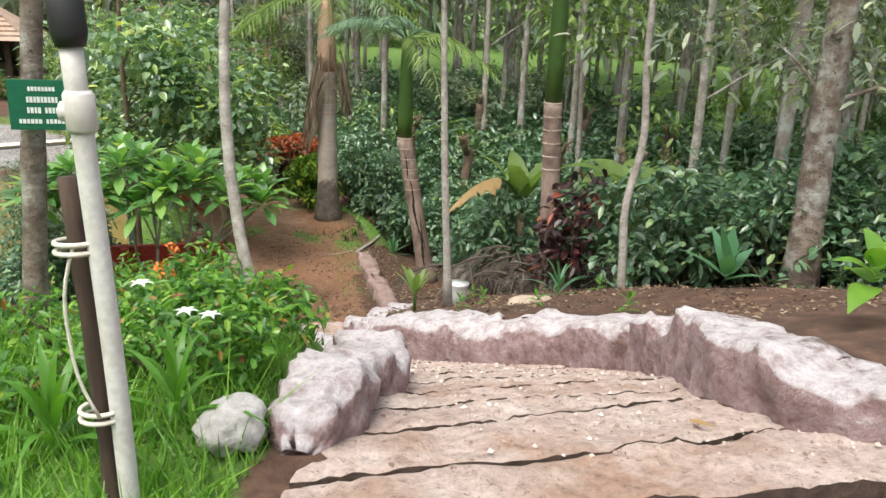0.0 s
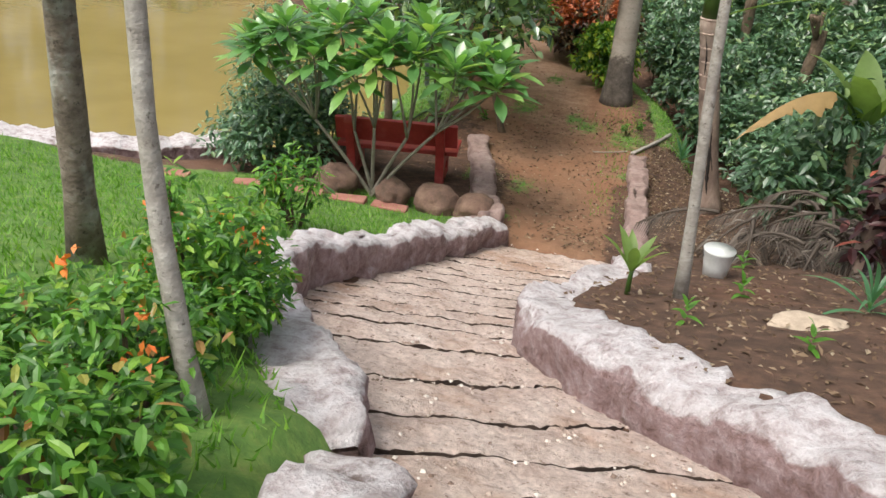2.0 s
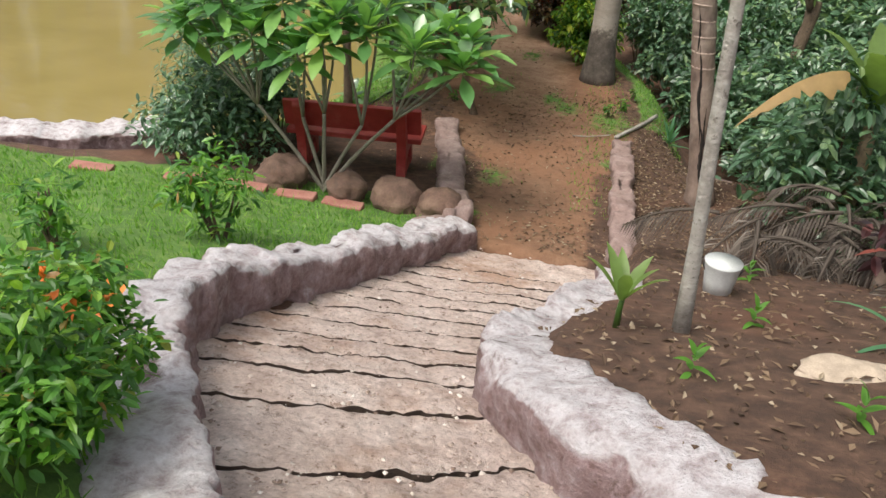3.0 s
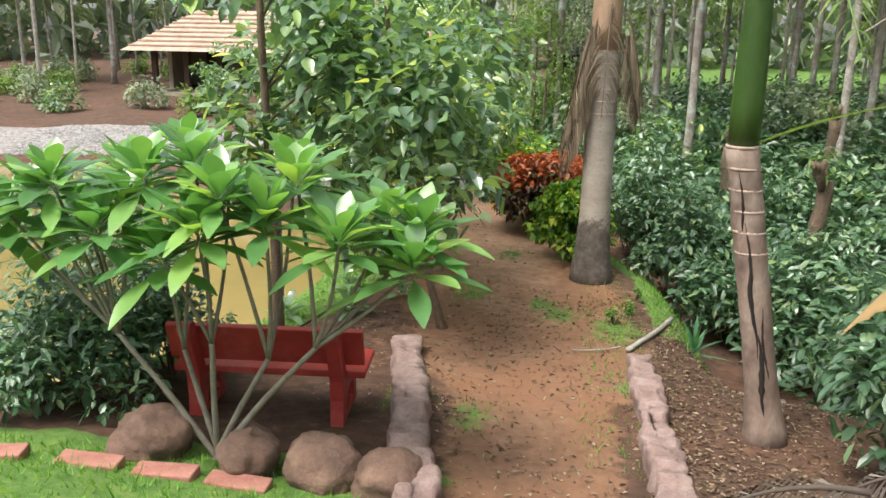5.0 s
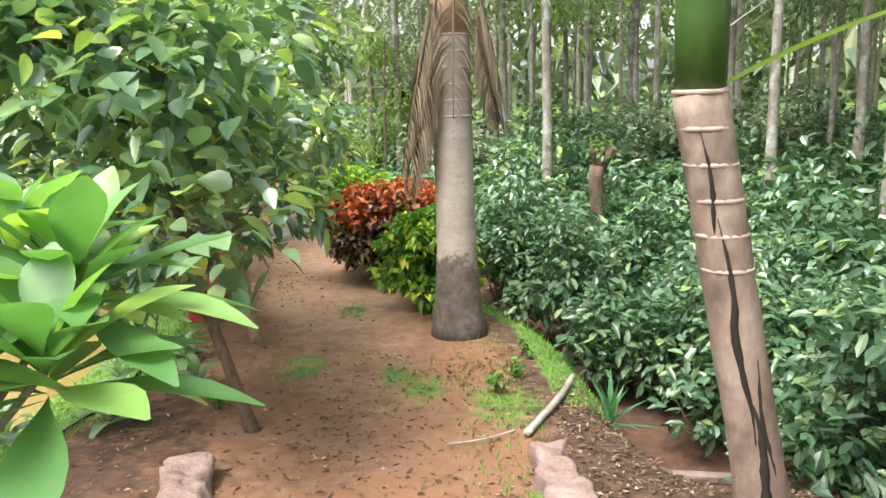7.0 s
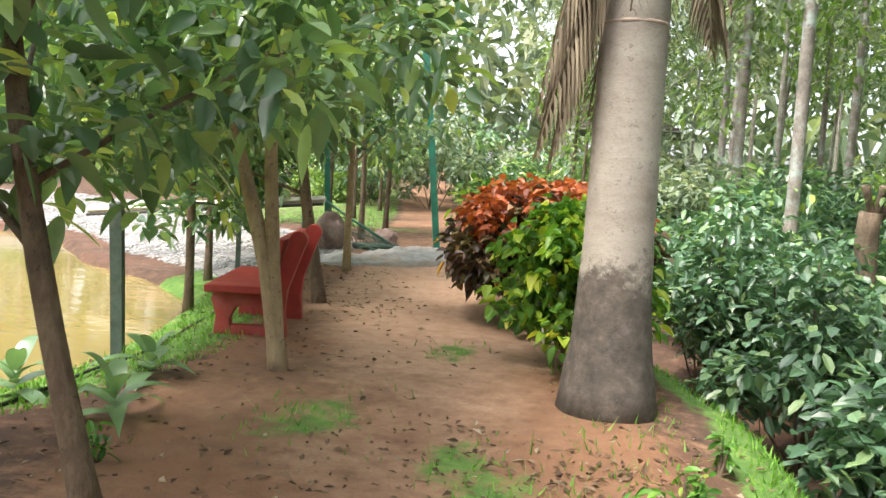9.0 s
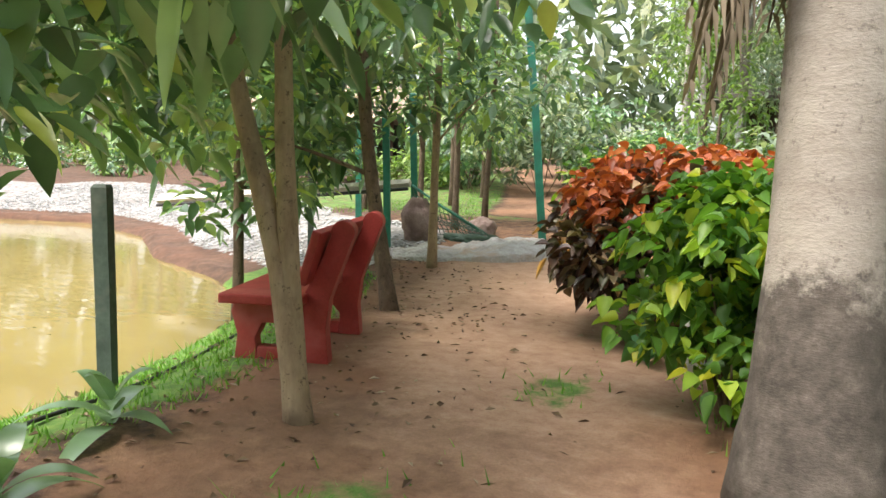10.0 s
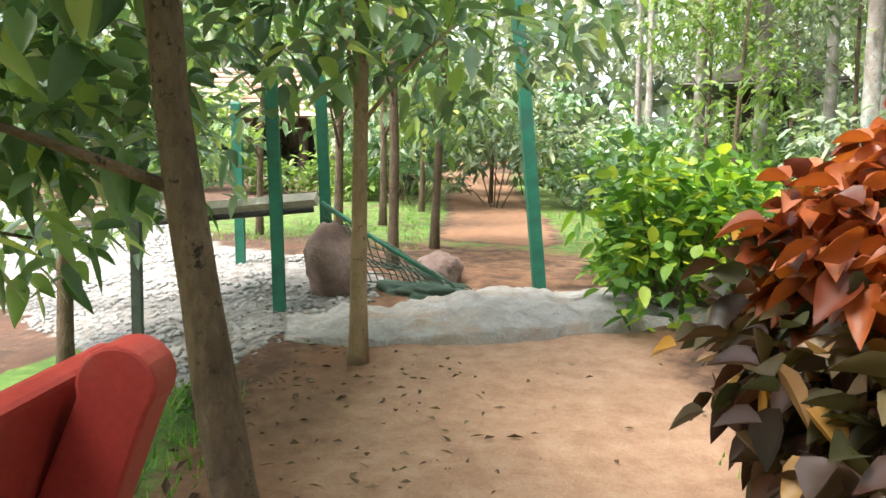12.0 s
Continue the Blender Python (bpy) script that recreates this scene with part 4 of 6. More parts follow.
# young broad-leaved trees along the pond path
tree(-3.55, 15.55, 4.6, 0.052, M_BARK, M_L_MANGO, ring_clumps(16, 1.8, 3.2, 1.3, 0.45, 11, -0.75, 0.2) + [(-1.1, 0.2, 1.35, 0.3), (-0.8, 0.9, 1.3, 0.3), (-1.5, 0.6, 1.3, 0.3), (-0.45, 0.1, 1.42, 0.26), (-0.1, 0.5, 1.6, 0.28), (-0.7, -0.3, 1.3, 0.28), (0.25, 0.9, 1.75, 0.3), (-0.9, -0.2, 1.1, 0.3), (-0.55, -0.12, 1.35, 0.3), (-0.2, 0.0, 1.5, 0.3), (0.1, 0.3, 1.55, 0.3), (-1.3, 0.2, 1.15, 0.32), (-0.3, 0.7, 1.45, 0.3), (0.4, 0.5, 1.7, 0.3), (-0.8, 0.4, 1.25, 0.3), (-1.6, 0.1, 1.2, 0.3)], 350, 0.16, 0.082, "dark-barked young tree with hanging broad leaves", seed=1, group=POND_TREES,
     knots=[(0.03, 0, -0.1), (-0.02, 0, 0.1), (-0.28, 0, 0.94), (-0.42, 0.03, 1.5), (-0.62, 0.1, 2.5), (-0.8, 0.2, 3.9)])
tan = tree(-4.36, 17.96, 5.0, 0.06, M_BARK_TAN, M_L_MANGO, ring_clumps(22, 1.95, 3.9, 1.4, 0.48, 12, -0.6, 0.1) + [(-1.1, -0.3, 1.5, 0.33), (-1.4, 0.5, 1.4, 0.33), (-1.3, -0.9, 1.75, 0.36), (-1.0, -1.2, 1.9, 0.34), (-1.6, -0.6, 1.6, 0.33), (-1.2, -0.6, 2.3, 0.5), (-0.8, -0.9, 2.5, 0.5), (-0.4, -0.7, 1.75, 0.33), (-0.7, -0.8, 1.62, 0.33), (-1.0, -0.7, 1.75, 0.38), (-0.5, -0.4, 2.0, 0.38), (-1.4, -0.7, 1.9, 0.4), (-0.2, -0.9, 2.1, 0.38), (-0.9, -1.1, 1.62, 0.33), (0.0, -0.6, 2.3, 0.4), (-1.2, 0.2, 1.7, 0.4), (-1.8, 0.5, 1.8, 0.45), (-2.2, 1.0, 1.9, 0.45), (-1.5, 0.1, 2.2, 0.45), (-0.8, 0.2, 2.0, 0.4)], 470, 0.16, 0.080, "tan-barked young tree forking into twin stems beside the bench", seed=2, group=POND_TREES,
           knots=[(0.02, 0, -0.1), (0.0, 0, 0.12), (-0.07, 0, 0.58), (-0.18, 0, 0.93), (-0.31, 0, 1.29), (-0.40, 0, 1.55), (-0.7, 0.05, 2.4), (-1.0, 0.1, 3.8)])
part("second_stem", tube(curve_pts([(0.0, 0.02, 0.0), (-0.03, 0.02, 0.3), (-0.065, 0.02, 0.6), (-0.10, 0.02, 0.94), (-0.13, 0.03, 1.48), (-0.16, 0.04, 2.0), (-0.2, 0.1, 3.4)], 16), np.linspace(0.054, 0.032, 16), 12, 0.05, 5), M_BARK_TAN, tan)
tree(-5.57, 20.50, 5.2, 0.068, M_BARK, M_L_MANGO, ring_clumps(24, 1.75, 4.0, 1.5, 0.48, 13, -0.6, 0.15) + [(-1.4, 0.2, 1.35, 0.38), (-1.0, -0.6, 1.4, 0.33), (-1.7, -0.5, 1.5, 0.38)], 470, 0.16, 0.074, "brown-barked young tree past the bench", seed=3, group=POND_TREES,
     knots=[(0.03, 0, -0.1), (0.0, 0, 0.1), (-0.09, 0, 0.52), (-0.17, 0, 0.86), (-0.24, 0, 1.24), (-0.31, 0.02, 1.62), (-0.42, 0.1, 2.6), (-0.6, 0.2, 4.4)])
tree(-6.36, 22.50, 5.0, 0.05, M_BARK_TAN, M_L_MANGO, ring_clumps(20, 1.7, 4.2, 1.3, 0.45, 14), 420, 0.16, 0.075, "slender tan young tree by the concrete lip", (-0.15, 0.2), 0.05, 4, POND_TREES)
for k, (x, y, h) in enumerate(((-7.45, 24.9, 3.8), (-7.75, 26.4, 4.2), (-8.6, 25.8, 4.0), (-9.4, 28.2, 4.5))):
    tree(x, y, h, 0.05, M_BARK, M_L_BRIGHT if k % 2 else M_L_MANGO, ring_clumps(10, 1.4, 3.6, 0.95, 0.45, 30 + k), 330, 0.15, 0.06, "thin young tree with light leaves beyond the lip", (0.05, 0.05), 0.05, 30 + k, "young trees beyond the lip")
for k, (x, y) in enumerate(((-7.12, 20.35), (-8.3, 22.15))):
    tree(x, y, 4.4, 0.05, M_BARK, M_L_MANGO, ring_clumps(20, 1.5, 3.8, 1.3, 0.5, 38 + k) + [(0.5, -0.3, 1.15, 0.35), (-0.6, 0.2, 1.0, 0.35), (0.1, 0.6, 1.1, 0.3)], 430, 0.17, 0.085, "young broad-leaved tree on the pond bank", (0.05, 0.05), 0.05, 38 + k, POND_TREES)

def palm(x, y, label, foot, mid, ring_z, top_z, shaft_r, bark, shaft, name, lean=(0, 0), dark=None, crown_n=12, fl=1.9, group="", seed=0):
    p = thing(name, x, y, at(x, y), label, "palm tree", group)
    n = 26
    t = np.linspace(0, 1, n)
    z = ring_z * t
    pts = np.stack([lean[0] * t, lean[1] * t, z - 0.1 * (t == 0)], 1)
    rad = mid + (foot - mid) * np.exp(-z / (0.22 if dark is None else 0.42))
    cut = 0 if dark is None else int(n * dark / ring_z)
    if cut:
        part("trunk", tube(pts, rad, 28, 0.010, seed + 2), bark, p)
    else:
        part("trunk", tube(pts, rad, 16, 0.03, seed + 2), bark, p)
    for k in range(6):
        q = 1 - k * 0.055 * (3 / ring_z)
        c = np.array([lean[0] * q, lean[1] * q, ring_z * q])
        part("leaf_scar", tube([c - (0, 0, 0.012), c, c + (0, 0, 0.012)], [mid * 1.0, mid * 1.045, mid * 1.0], 18), M_RING, p)
    top = np.array([lean[0], lean[1], ring_z])
    sp = np.stack([np.full(6, top[0]), np.full(6, top[1]), np.linspace(ring_z, top_z, 6)], 1)
    part("crownshaft", tube(sp, np.array([1, 1.05, 1.0, 0.9, 0.75, 0.55]) * shaft_r, 16, 0.01, seed), shaft, p)
    for k in range(crown_n):
        a = 2.4 * k + seed
        up = 0.25 + 0.75 * ((k * 0.37) % 1)
        part("frond", frond((top[0], top[1], top_z - 0.15), (math.cos(a), math.sin(a), up), fl, 0.42 * fl / 1.9, 0.5 + 0.3 * (1 - up), 26, 0.035), M_L_BLUE if k % 3 else M_L_BRIGHT, p)
    return p


royal = palm(-2.16, 18.28, "tall royal palm with a grey ringed trunk and dark swollen foot", 0.33, 0.205, 3.18, 4.8, 0.19, M_BARK_PALM, M_SHAFT_PINK, "royal_palm", (-0.03, 0.15), 1.05, 10, 2.6, "", 3)
for k in range(30):
    a = [0.1, 3.0, 2.6, 3.8, 2.2, 3.4][k % 6] + rng.normal() * 0.3
    st = (0.05 + 0.2 * math.cos(a), 0.15 + 0.2 * math.sin(a), 3.1 + 0.7 * rng.random())
    part("dead_frond", frond(st, (0.20 * math.cos(a), 0.20 * math.sin(a), -0.5 - 0.3 * rng.random()), (0.6 if math.cos(a) > -0.5 else 0.9) + 0.6 * rng.random(), 0.32, 0.35, 20, 0.022, 0.6), M_L_DEAD, royal, "dry hanging dead frond")
areca = palm(-0.17, 13.75, "areca palm with a cracked brown trunk and green crownshaft", 0.20, 0.125, 2.42, 4.1, 0.115, M_BARK_ARECA, M_SHAFT, "areca_palm", (-0.44, 0.0), None, 8, 1.7, "areca palms", 5)
part("low_leaf", blade((-0.38, 0.0, 2.42), (0.85, -0.35, 0.5), 1.5, 0.12, 0.18, 12, 0.3, 0.5, 0, 3), M_L_BRIGHT, areca, "single low green strap leaf")
for k, (u, z0, z1, w) in enumerate(((-1.75, 0.75, 1.85, 0.016), (-1.55, 0.25, 0.95, 0.020), (-1.95, 1.7, 2.25, 0.011), (-1.2, 0.5, 1.2, 0.010))):
    zz = np.linspace(z0, z1, 16)
    rr = 0.125 + 0.075 * np.exp(-zz / 0.22) - 0.004
    aa = u + 0.10 * np.sin(zz * 9 + k)
    part("crack", tube(np.stack([-0.44 * zz / 2.42 + rr * np.cos(aa), rr * np.sin(aa), zz], 1), w * np.sin(np.linspace(0.15, 3.0, 16)) * (0.8 + 0.5 * np.abs(np.sin(zz * 23))), 6, 0.15, k), M_CRACK, areca, "dark split in the bark")
palm(1.25, 10.85, "areca palm with a brown trunk among red-leaved plants", 0.17, 0.115, 2.5, 4.9, 0.105, M_BARK_ARECA, M_SHAFT, "areca_palm", (-0.1, 0.05), None, 9, 1.9, "areca palms", 8)

tree(-3.44, 6.62, 6.5, 0.085, M_BARK_LICHEN, M_L_MANGO, ring_clumps(10, 4.6, 6.6, 1.3, 0.55, 50), 120, 0.16, 0.06, "straight grey-barked tree carrying the green sign board", (0.48, 0.1), 0.03, 50)
tree(-1.60, 5.2, 5.2, 0.034, M_BARK_PALE, M_L_MANGO, ring_clumps(5, 4.4, 5.4, 0.7, 0.4, 51), 120, 0.14, 0.05, "very slender pale-barked sapling in the flower bed", (-0.25, 0.3), 0.06, 51, limbs=3, knots=[(0.05, -0.02, -0.1), (-0.12, 0.08, 0.5), (-0.19, 0.16, 1.0), (-0.21, 0.24, 1.5), (-0.17, 0.32, 2.0), (-0.1, 0.5, 3.0), (0.0, 0.7, 5.0)])
tree(-0.25, 8.62, 4.6, 0.042, M_BARK_PALE, M_L_FAR, ring_clumps(6, 3.8, 4.9, 0.8, 0.4, 52), 120, 0.14, 0.05, "slender pale sapling beside the white bucket", (-0.27, 0.12), 0.03, 52, limbs=3)
crook = thing("tree", 1.80, 9.4, at(1.8, 9.4), "crooked pale thin tree in the soil bed", "tree")
part("trunk", tube(curve_pts([(0, 0, -0.1), (-0.06, 0, 0.35), (0.0, 0.0, 0.62), (-0.12, 0, 0.8), (-0.02, 0.05, 1.2), (0.12, 0.1, 1.7), (0.02, 0.1, 2.4), (0.02, 0.1, 4.2)], 24), np.linspace(0.05, 0.03, 24), 10, 0.05, 3), M_BARK_PALE, crook)
part("crown", crown(ring_clumps(7, 2.6, 4.6, 0.9, 0.42, 55), 160, 0.15, 0.06), M_L_FAR, crook, smooth=False)


# ---- plumeria by the bench ----
plum = thing("plumeria", -4.02, 11.62, at(-4.02, 11.62), "branching plumeria with big glossy leaf rosettes behind the bench", "shrub")
heads = [(-1.60, 0.05, 1.50), (-1.15, -0.2, 1.85), (-0.75, 0.2, 1.75), (-0.35, -0.1, 2.02), (0.05, 0.25, 1.82), (0.3, -0.25, 1.95), (0.65, 0.1, 2.0), (1.05, -0.15, 1.72), (1.45, 0.05, 1.55), (-0.1, -0.3, 1.55), (-0.95, 0.5, 1.9), (0.4, 0.55, 2.0), (-0.5, 0.6, 2.1), (1.15, 0.4, 1.75), (-1.3, 0.4, 1.65), (-0.55, -0.35, 1.7), (-0.9, -0.3, 1.98), (-1.4, -0.2, 1.72), (0.2, -0.35, 1.75), (0.58, -0.2, 1.82), (-0.1, 0.1, 2.08), (1.4, 0.3, 1.7)]
MAINS = [(-0.75, 0.0, 0.85), (-0.28, 0.1, 0.75), (0.05, -0.05, 0.9), (0.42, 0.05, 0.8), (0.8, 0.0, 0.95)]
for k, (mx, my, mz) in enumerate(MAINS):
    part("stem", tube(curve_pts([(0.04 * math.cos(k), 0.04 * math.sin(k), -0.05), (mx * 0.45, my * 0.5, mz * 0.5), (mx, my, mz)], 10), np.linspace(0.026, 0.018, 10), 9, 0.05, k), M_STEM_PLUM, plum)
for k, (hx, hy, hz) in enumerate(heads):
    mx, my, mz = min(MAINS, key=lambda m: (m[0] - hx) ** 2 + 0.3 * (m[1] - hy) ** 2)
    part("twig", tube(curve_pts([(mx, my, mz), ((mx + hx) / 2 + 0.03, (my + hy) / 2, mz + 0.45 * (hz - mz)), (hx, hy, hz)], 9), np.linspace(0.016, 0.010, 9), 8, 0.05, k), M_STEM_PLUM, plum)
    geos = []
    for j in range(28):
        a = 2.39996 * j + k
        el = 1.15 - 1.35 * j / 28
        ll = (0.38 + 0.16 * rng.random()) * (0.75 + 0.35 * j / 28)
        geos.append(blade((hx, hy, hz + 0.03 - 0.004 * j), (math.cos(a) * math.cos(el), math.sin(a) * math.cos(el), math.sin(el)), ll, 0.112 + 0.035 * rng.random(), 0.08 + 0.26 * rng.random(), 8, 0.22, 1.5))
    part("leaf_rosette", join(*geos), M_L_PLUM, plum)
for hx, hy, hz in ((0.95, -0.1, 1.98), (0.75, 0.15, 2.02)):
    part("blossom", leaves(np.tile((hx, hy, hz + 0.1), (5, 1)), [(math.cos(a), math.sin(a), 0.5) for a in np.arange(5) * 1.257], 0.05, 0.035), M_FL_WHITE, plum, "white blossom")


# ---- shrubs and beds ----
def shrub(x, y, w, h, leaf, per, L, W, label, name="shrub", seed=0, group="", d=None, top=None, n=12, stems=7, flowers=None, upright=0.5, lo=0.22):
    s = thing(name, x, y, at(x, y), label, "shrub", group)
    r_ = np.random.default_rng(seed)
    d = d or w
    cl = []
    for _ in range(n):
        a, q = r_.random() * 6.283, math.sqrt(r_.random())
        z = h * (lo + (0.84 - lo) * r_.random()) * (1 - 0.35 * q * q)
        cl.append((q * w / 2 * math.cos(a) * 0.85, q * d / 2 * math.sin(a) * 0.85, z, (0.20 + 0.13 * r_.random()) * min(w, h, 1.4)))
    for k in range(stems):
        c = cl[k % len(cl)]
        part("stem", tube(curve_pts([(0.1 * c[0], 0.1 * c[1], -0.05), (0.6 * c[0], 0.6 * c[1], c[2] * 0.55), c[:3]], 7), np.linspace(0.016, 0.005, 7), 5), M_BARK, s)
    if top:
        part("foliage", crown(cl, per, L, W, 0.42, fine=True, fold=0.3), leaf, s)
        tc = [(c[0], c[1], h * (0.80 + 0.12 * r_.random()) * (1 - 0.28 * ((c[0] / (w / 2)) ** 2 + (c[1] / (d / 2)) ** 2)), 0.20 * min(w, 1.2)) for c in cl]
        part("top_foliage", crown(tc, per * 1.3, L, W, 0.42, fine=True, fold=0.3), top, s)
    else:
        part("foliage", crown(cl, per, L, W, 0.2, upright, fine=leaf == M_L_YELLOW), leaf, s, smooth=leaf == M_L_YELLOW)
    if flowers:
        mat_, cnt = flowers
        for k in range(cnt):
            c = cl[int(r_.integers(len(cl)))]
            px, py, pz = c[0] + r_.normal() * c[3] * 0.5, c[1] + r_.normal() * c[3] * 0.5, c[2] + c[3] * (0.75 + 0.3 * r_.random())
            q = 14
            tagged(part("flower_head", leaves(np.tile((px, py, pz), (q, 1)) + 0.025 * r_.normal(size=(q, 3)), r_.normal(size=(q, 3)) + (0, 0, 0.8), 0.045, 0.022), mat_, s), kind="stuff")
    return s


HEDGE = "flower bed shrubs"
for k, (x, y, w, h, fl) in enumerate(((-1.70, 3.95, 0.7, 0.38, 0), (-1.55, 4.55, 0.7, 0.42, 0), (-2.2, 4.4, 0.9, 0.30, 0), (-1.75, 5.1, 0.65, 0.42, 2), (-2.2, 5.1, 0.8, 0.34, 1), (-2.1, 5.95, 0.6, 0.72, 4), (-2.8, 4.9, 0.8, 0.24, 0), (-2.3, 6.35, 0.55, 0.70, 4), (-2.0, 5.5, 0.5, 0.40, 1), (-2.3, 3.7, 0.8, 0.30, 0), (-2.9, 4.1, 0.8, 0.26, 0), (-1.65, 4.3, 0.5, 0.4, 0))):
    shrub(x, y, w, h, M_L_HEDGE, 5200, 0.058, 0.024, "lush green flower bed shrub with orange tips" if fl else "lush green leafy bed shrub", seed=60 + k, group=HEDGE, n=14, flowers=(M_FL_ORANGE, fl) if fl else None, upright=0.3)
shrub(-3.48, 8.95, 0.62, 0.78, M_L_HEDGE, 1600, 0.09, 0.03, "small upright green shrub on the lawn", seed=80, n=12, upright=0.2)
shrub(-3.9, 7.9, 0.5, 0.5, M_L_HEDGE, 1600, 0.09, 0.03, "little leafy shrub on the lawn", seed=81, n=9, upright=0.2)
shrub(-5.75, 12.0, 1.5, 1.15, M_L_COFFEE, 1600, 0.10, 0.045, "dense dark green bush beside the bench", seed=82, n=20)
shrub(-5.3, 12.9, 1.0, 1.5, M_L_COFFEE, 1600, 0.10, 0.045, "dark green bush near the pond", seed=83, n=16)
shrub(-6.15, 13.1, 1.5, 2.3, M_L_BLUE, 1500, 0.10, 0.022, "feathery grey-green shrub near the water", seed=84, n=22)
shrub(-3.26, 20.98, 1.72, 1.42, M_L_CROTON, 1350, 0.10, 0.074, "copperleaf bush, dark below with copper-red top leaves", "copperleaf_bush", 85, top=M_L_COPPER, n=40, d=1.7, lo=0.10)
shrub(-2.60, 19.2, 1.0, 1.32, M_L_YELLOW, 1000, 0.095, 0.070, "broad-leaved shrub with yellow-green top leaves beside the royal palm", seed=86, n=22, top=M_L_YELLOW)
shrub(-4.85, 25.7, 1.7, 1.25, M_L_YELLOW, 600, 0.13, 0.075, "bright yellow-green hedge past the leaning green pole", seed=87, n=22)
shrub(-4.95, 24.3, 1.5, 1.35, M_L_YELLOW, 600, 0.13, 0.075, "bright yellow-green hedge behind the copperleaf bush", seed=88, n=20)
shrub(-5.0, 26.6, 1.4, 1.2, M_L_PURPLE, 450, 0.12, 0.06, "dark purple shrub behind the hedge", seed=89, n=14)
shrub(1.45, 10.45, 0.85, 1.75, M_L_PURPLE, 420, 0.17, 0.07, "dark purple and red broad-leaved shrub at the areca palm", "cordyline", 90, n=18)
shrub(-2.95, 21.9, 1.2, 1.2, M_L_YELLOW, 500, 0.12, 0.07, "green shrub behind the copperleaf bush", seed=91, n=14)


def rosette(name, x, y, label, category, n, L, W, leaf, el0=1.3, el1=0.1, droop=0.4, z=0.03, seed=0, fold=0.2, group="", wide=0.6):
    t = thing(name, x, y, at(x, y), label, category, group)
    r_ = np.random.default_rng(seed)
    for k in range(n):
        a, q = 2.4 * k + seed, k / max(1, n - 1)
        el = el0 + (el1 - el0) * q
        part("leaf", blade((0, 0, z + 0.12 * (1 - q)), (math.cos(a) * math.cos(el), math.sin(a) * math.cos(el), math.sin(el)), L * (0.8 + 0.4 * r_.random()), W, droop, 8, fold, wide, seed=k), leaf, t)
    return t


rosette("broadleaf_plant", 1.99, 7.27, "young broad-leaved plant with blue-green leaves in the bed", "plant", 8, 0.44, 0.14, M_L_TOB, 1.45, 0.55, 0.2, 0.08, 1)
rosette("broadleaf_plant", 1.42, 4.5, "yellowing broad-leaved plant in the bed", "plant", 7, 0.30, 0.14, M_L_YELLOW, 1.2, 0.1, 0.4, 0.22, 2)
rosette("agave", -0.72, 16.35, "spiky pale-green agave at the ditch edge", "plant", 18, 0.42, 0.05, M_L_TOB, 1.4, 0.2, 0.15, 0.0, 3)
rosette("broadleaf_plant", 0.95, 8.9, "grassy strap-leaved plant in the soil bed", "plant", 14, 0.55, 0.035, M_L_TOB, 1.4, 0.5, 0.5, 0.0, 4)
for k, (x, y) in enumerate(((-4.42, 16.55), (-4.9, 17.35), (-5.2, 16.6), (-4.75, 15.6), (-5.35, 15.2))):
    rosette("arum_plant", x, y, "low dark green arching plant on the bank", "plant", 9, 0.42, 0.11, M_L_MANGO, 1.2, 0.25, 0.55, 0.03, 10 + k, group="bank plants")
rosette("lily_plant", -1.95, 3.35, "strap-leaved lily with white flowers beside the pipe", "plant", 20, 0.5, 0.035, M_L_HEDGE, 1.45, 0.5, 0.5, 0.0, 20)
lily = rosette("lily_plant", -1.62, 3.55, "strap-leaved lily with white flowers near the kerb", "plant", 16, 0.42, 0.03, M_L_HEDGE, 1.45, 0.5, 0.5, 0.0, 21)
for hx, hy, hz in ((0.05, 0.0, 0.42), (-0.12, 0.1, 0.48), (0.1, 0.12, 0.36), (-0.2, -0.1, 0.40)):
    part("flower", join(*[blade((hx, hy, hz), (math.cos(a), math.sin(a), 0.7), 0.055, 0.02, 0.5, 5) for a in np.arange(6) * 1.047]), M_FL_WHITE, lily, "white lily flower")
for k, (x, y, h) in enumerate(((-1.66, 16.5, 0.42), (-1.55, 16.95, 0.28), (-6.55, 21.4, 0.22), (-1.45, 17.5, 0.25), (-4.0, 16.0, 0.22), (-2.95, 20.1, 0.3))):
    shrub(x, y, 0.10 + 0.2 * h, h, M_L_HEDGE, 3200, 0.07, 0.026, "small leafy weed growing at the path edge", "weed", 300 + k, "weeds", n=7, stems=4, upright=0.3)
rosette("broadleaf_plant", -3.28, 20.02, "pale green upright leafy plant at the copperleaf's foot", "plant", 7, 0.32, 0.09, M_L_TOB, 1.45, 0.6, 0.3, 0.03, 31)
for k, (x, y) in enumerate(((0.15, 9.0), (0.45, 7.6), (0.95, 6.6), (0.2, 10.3), (-0.2, 7.9), (1.3, 8.6))):
    rosette("weed", x, y, "tiny green weed sprouting in the soil bed", "plant", 8, 0.13, 0.035, M_L_HEDGE, 1.2, 0.1, 0.4, 0.01, 40 + k, group="bed weeds")
sap = thing("coconut_seedling", -0.60, 8.50, at(-0.6, 8.5), "young palm seedling with bright green split leaves", "plant")
part("stem", tube([(0, 0, -0.03), (0, 0, 0.12), (0.01, 0, 0.25)], [0.022, 0.018, 0.012], 8), M_SHAFT, sap)
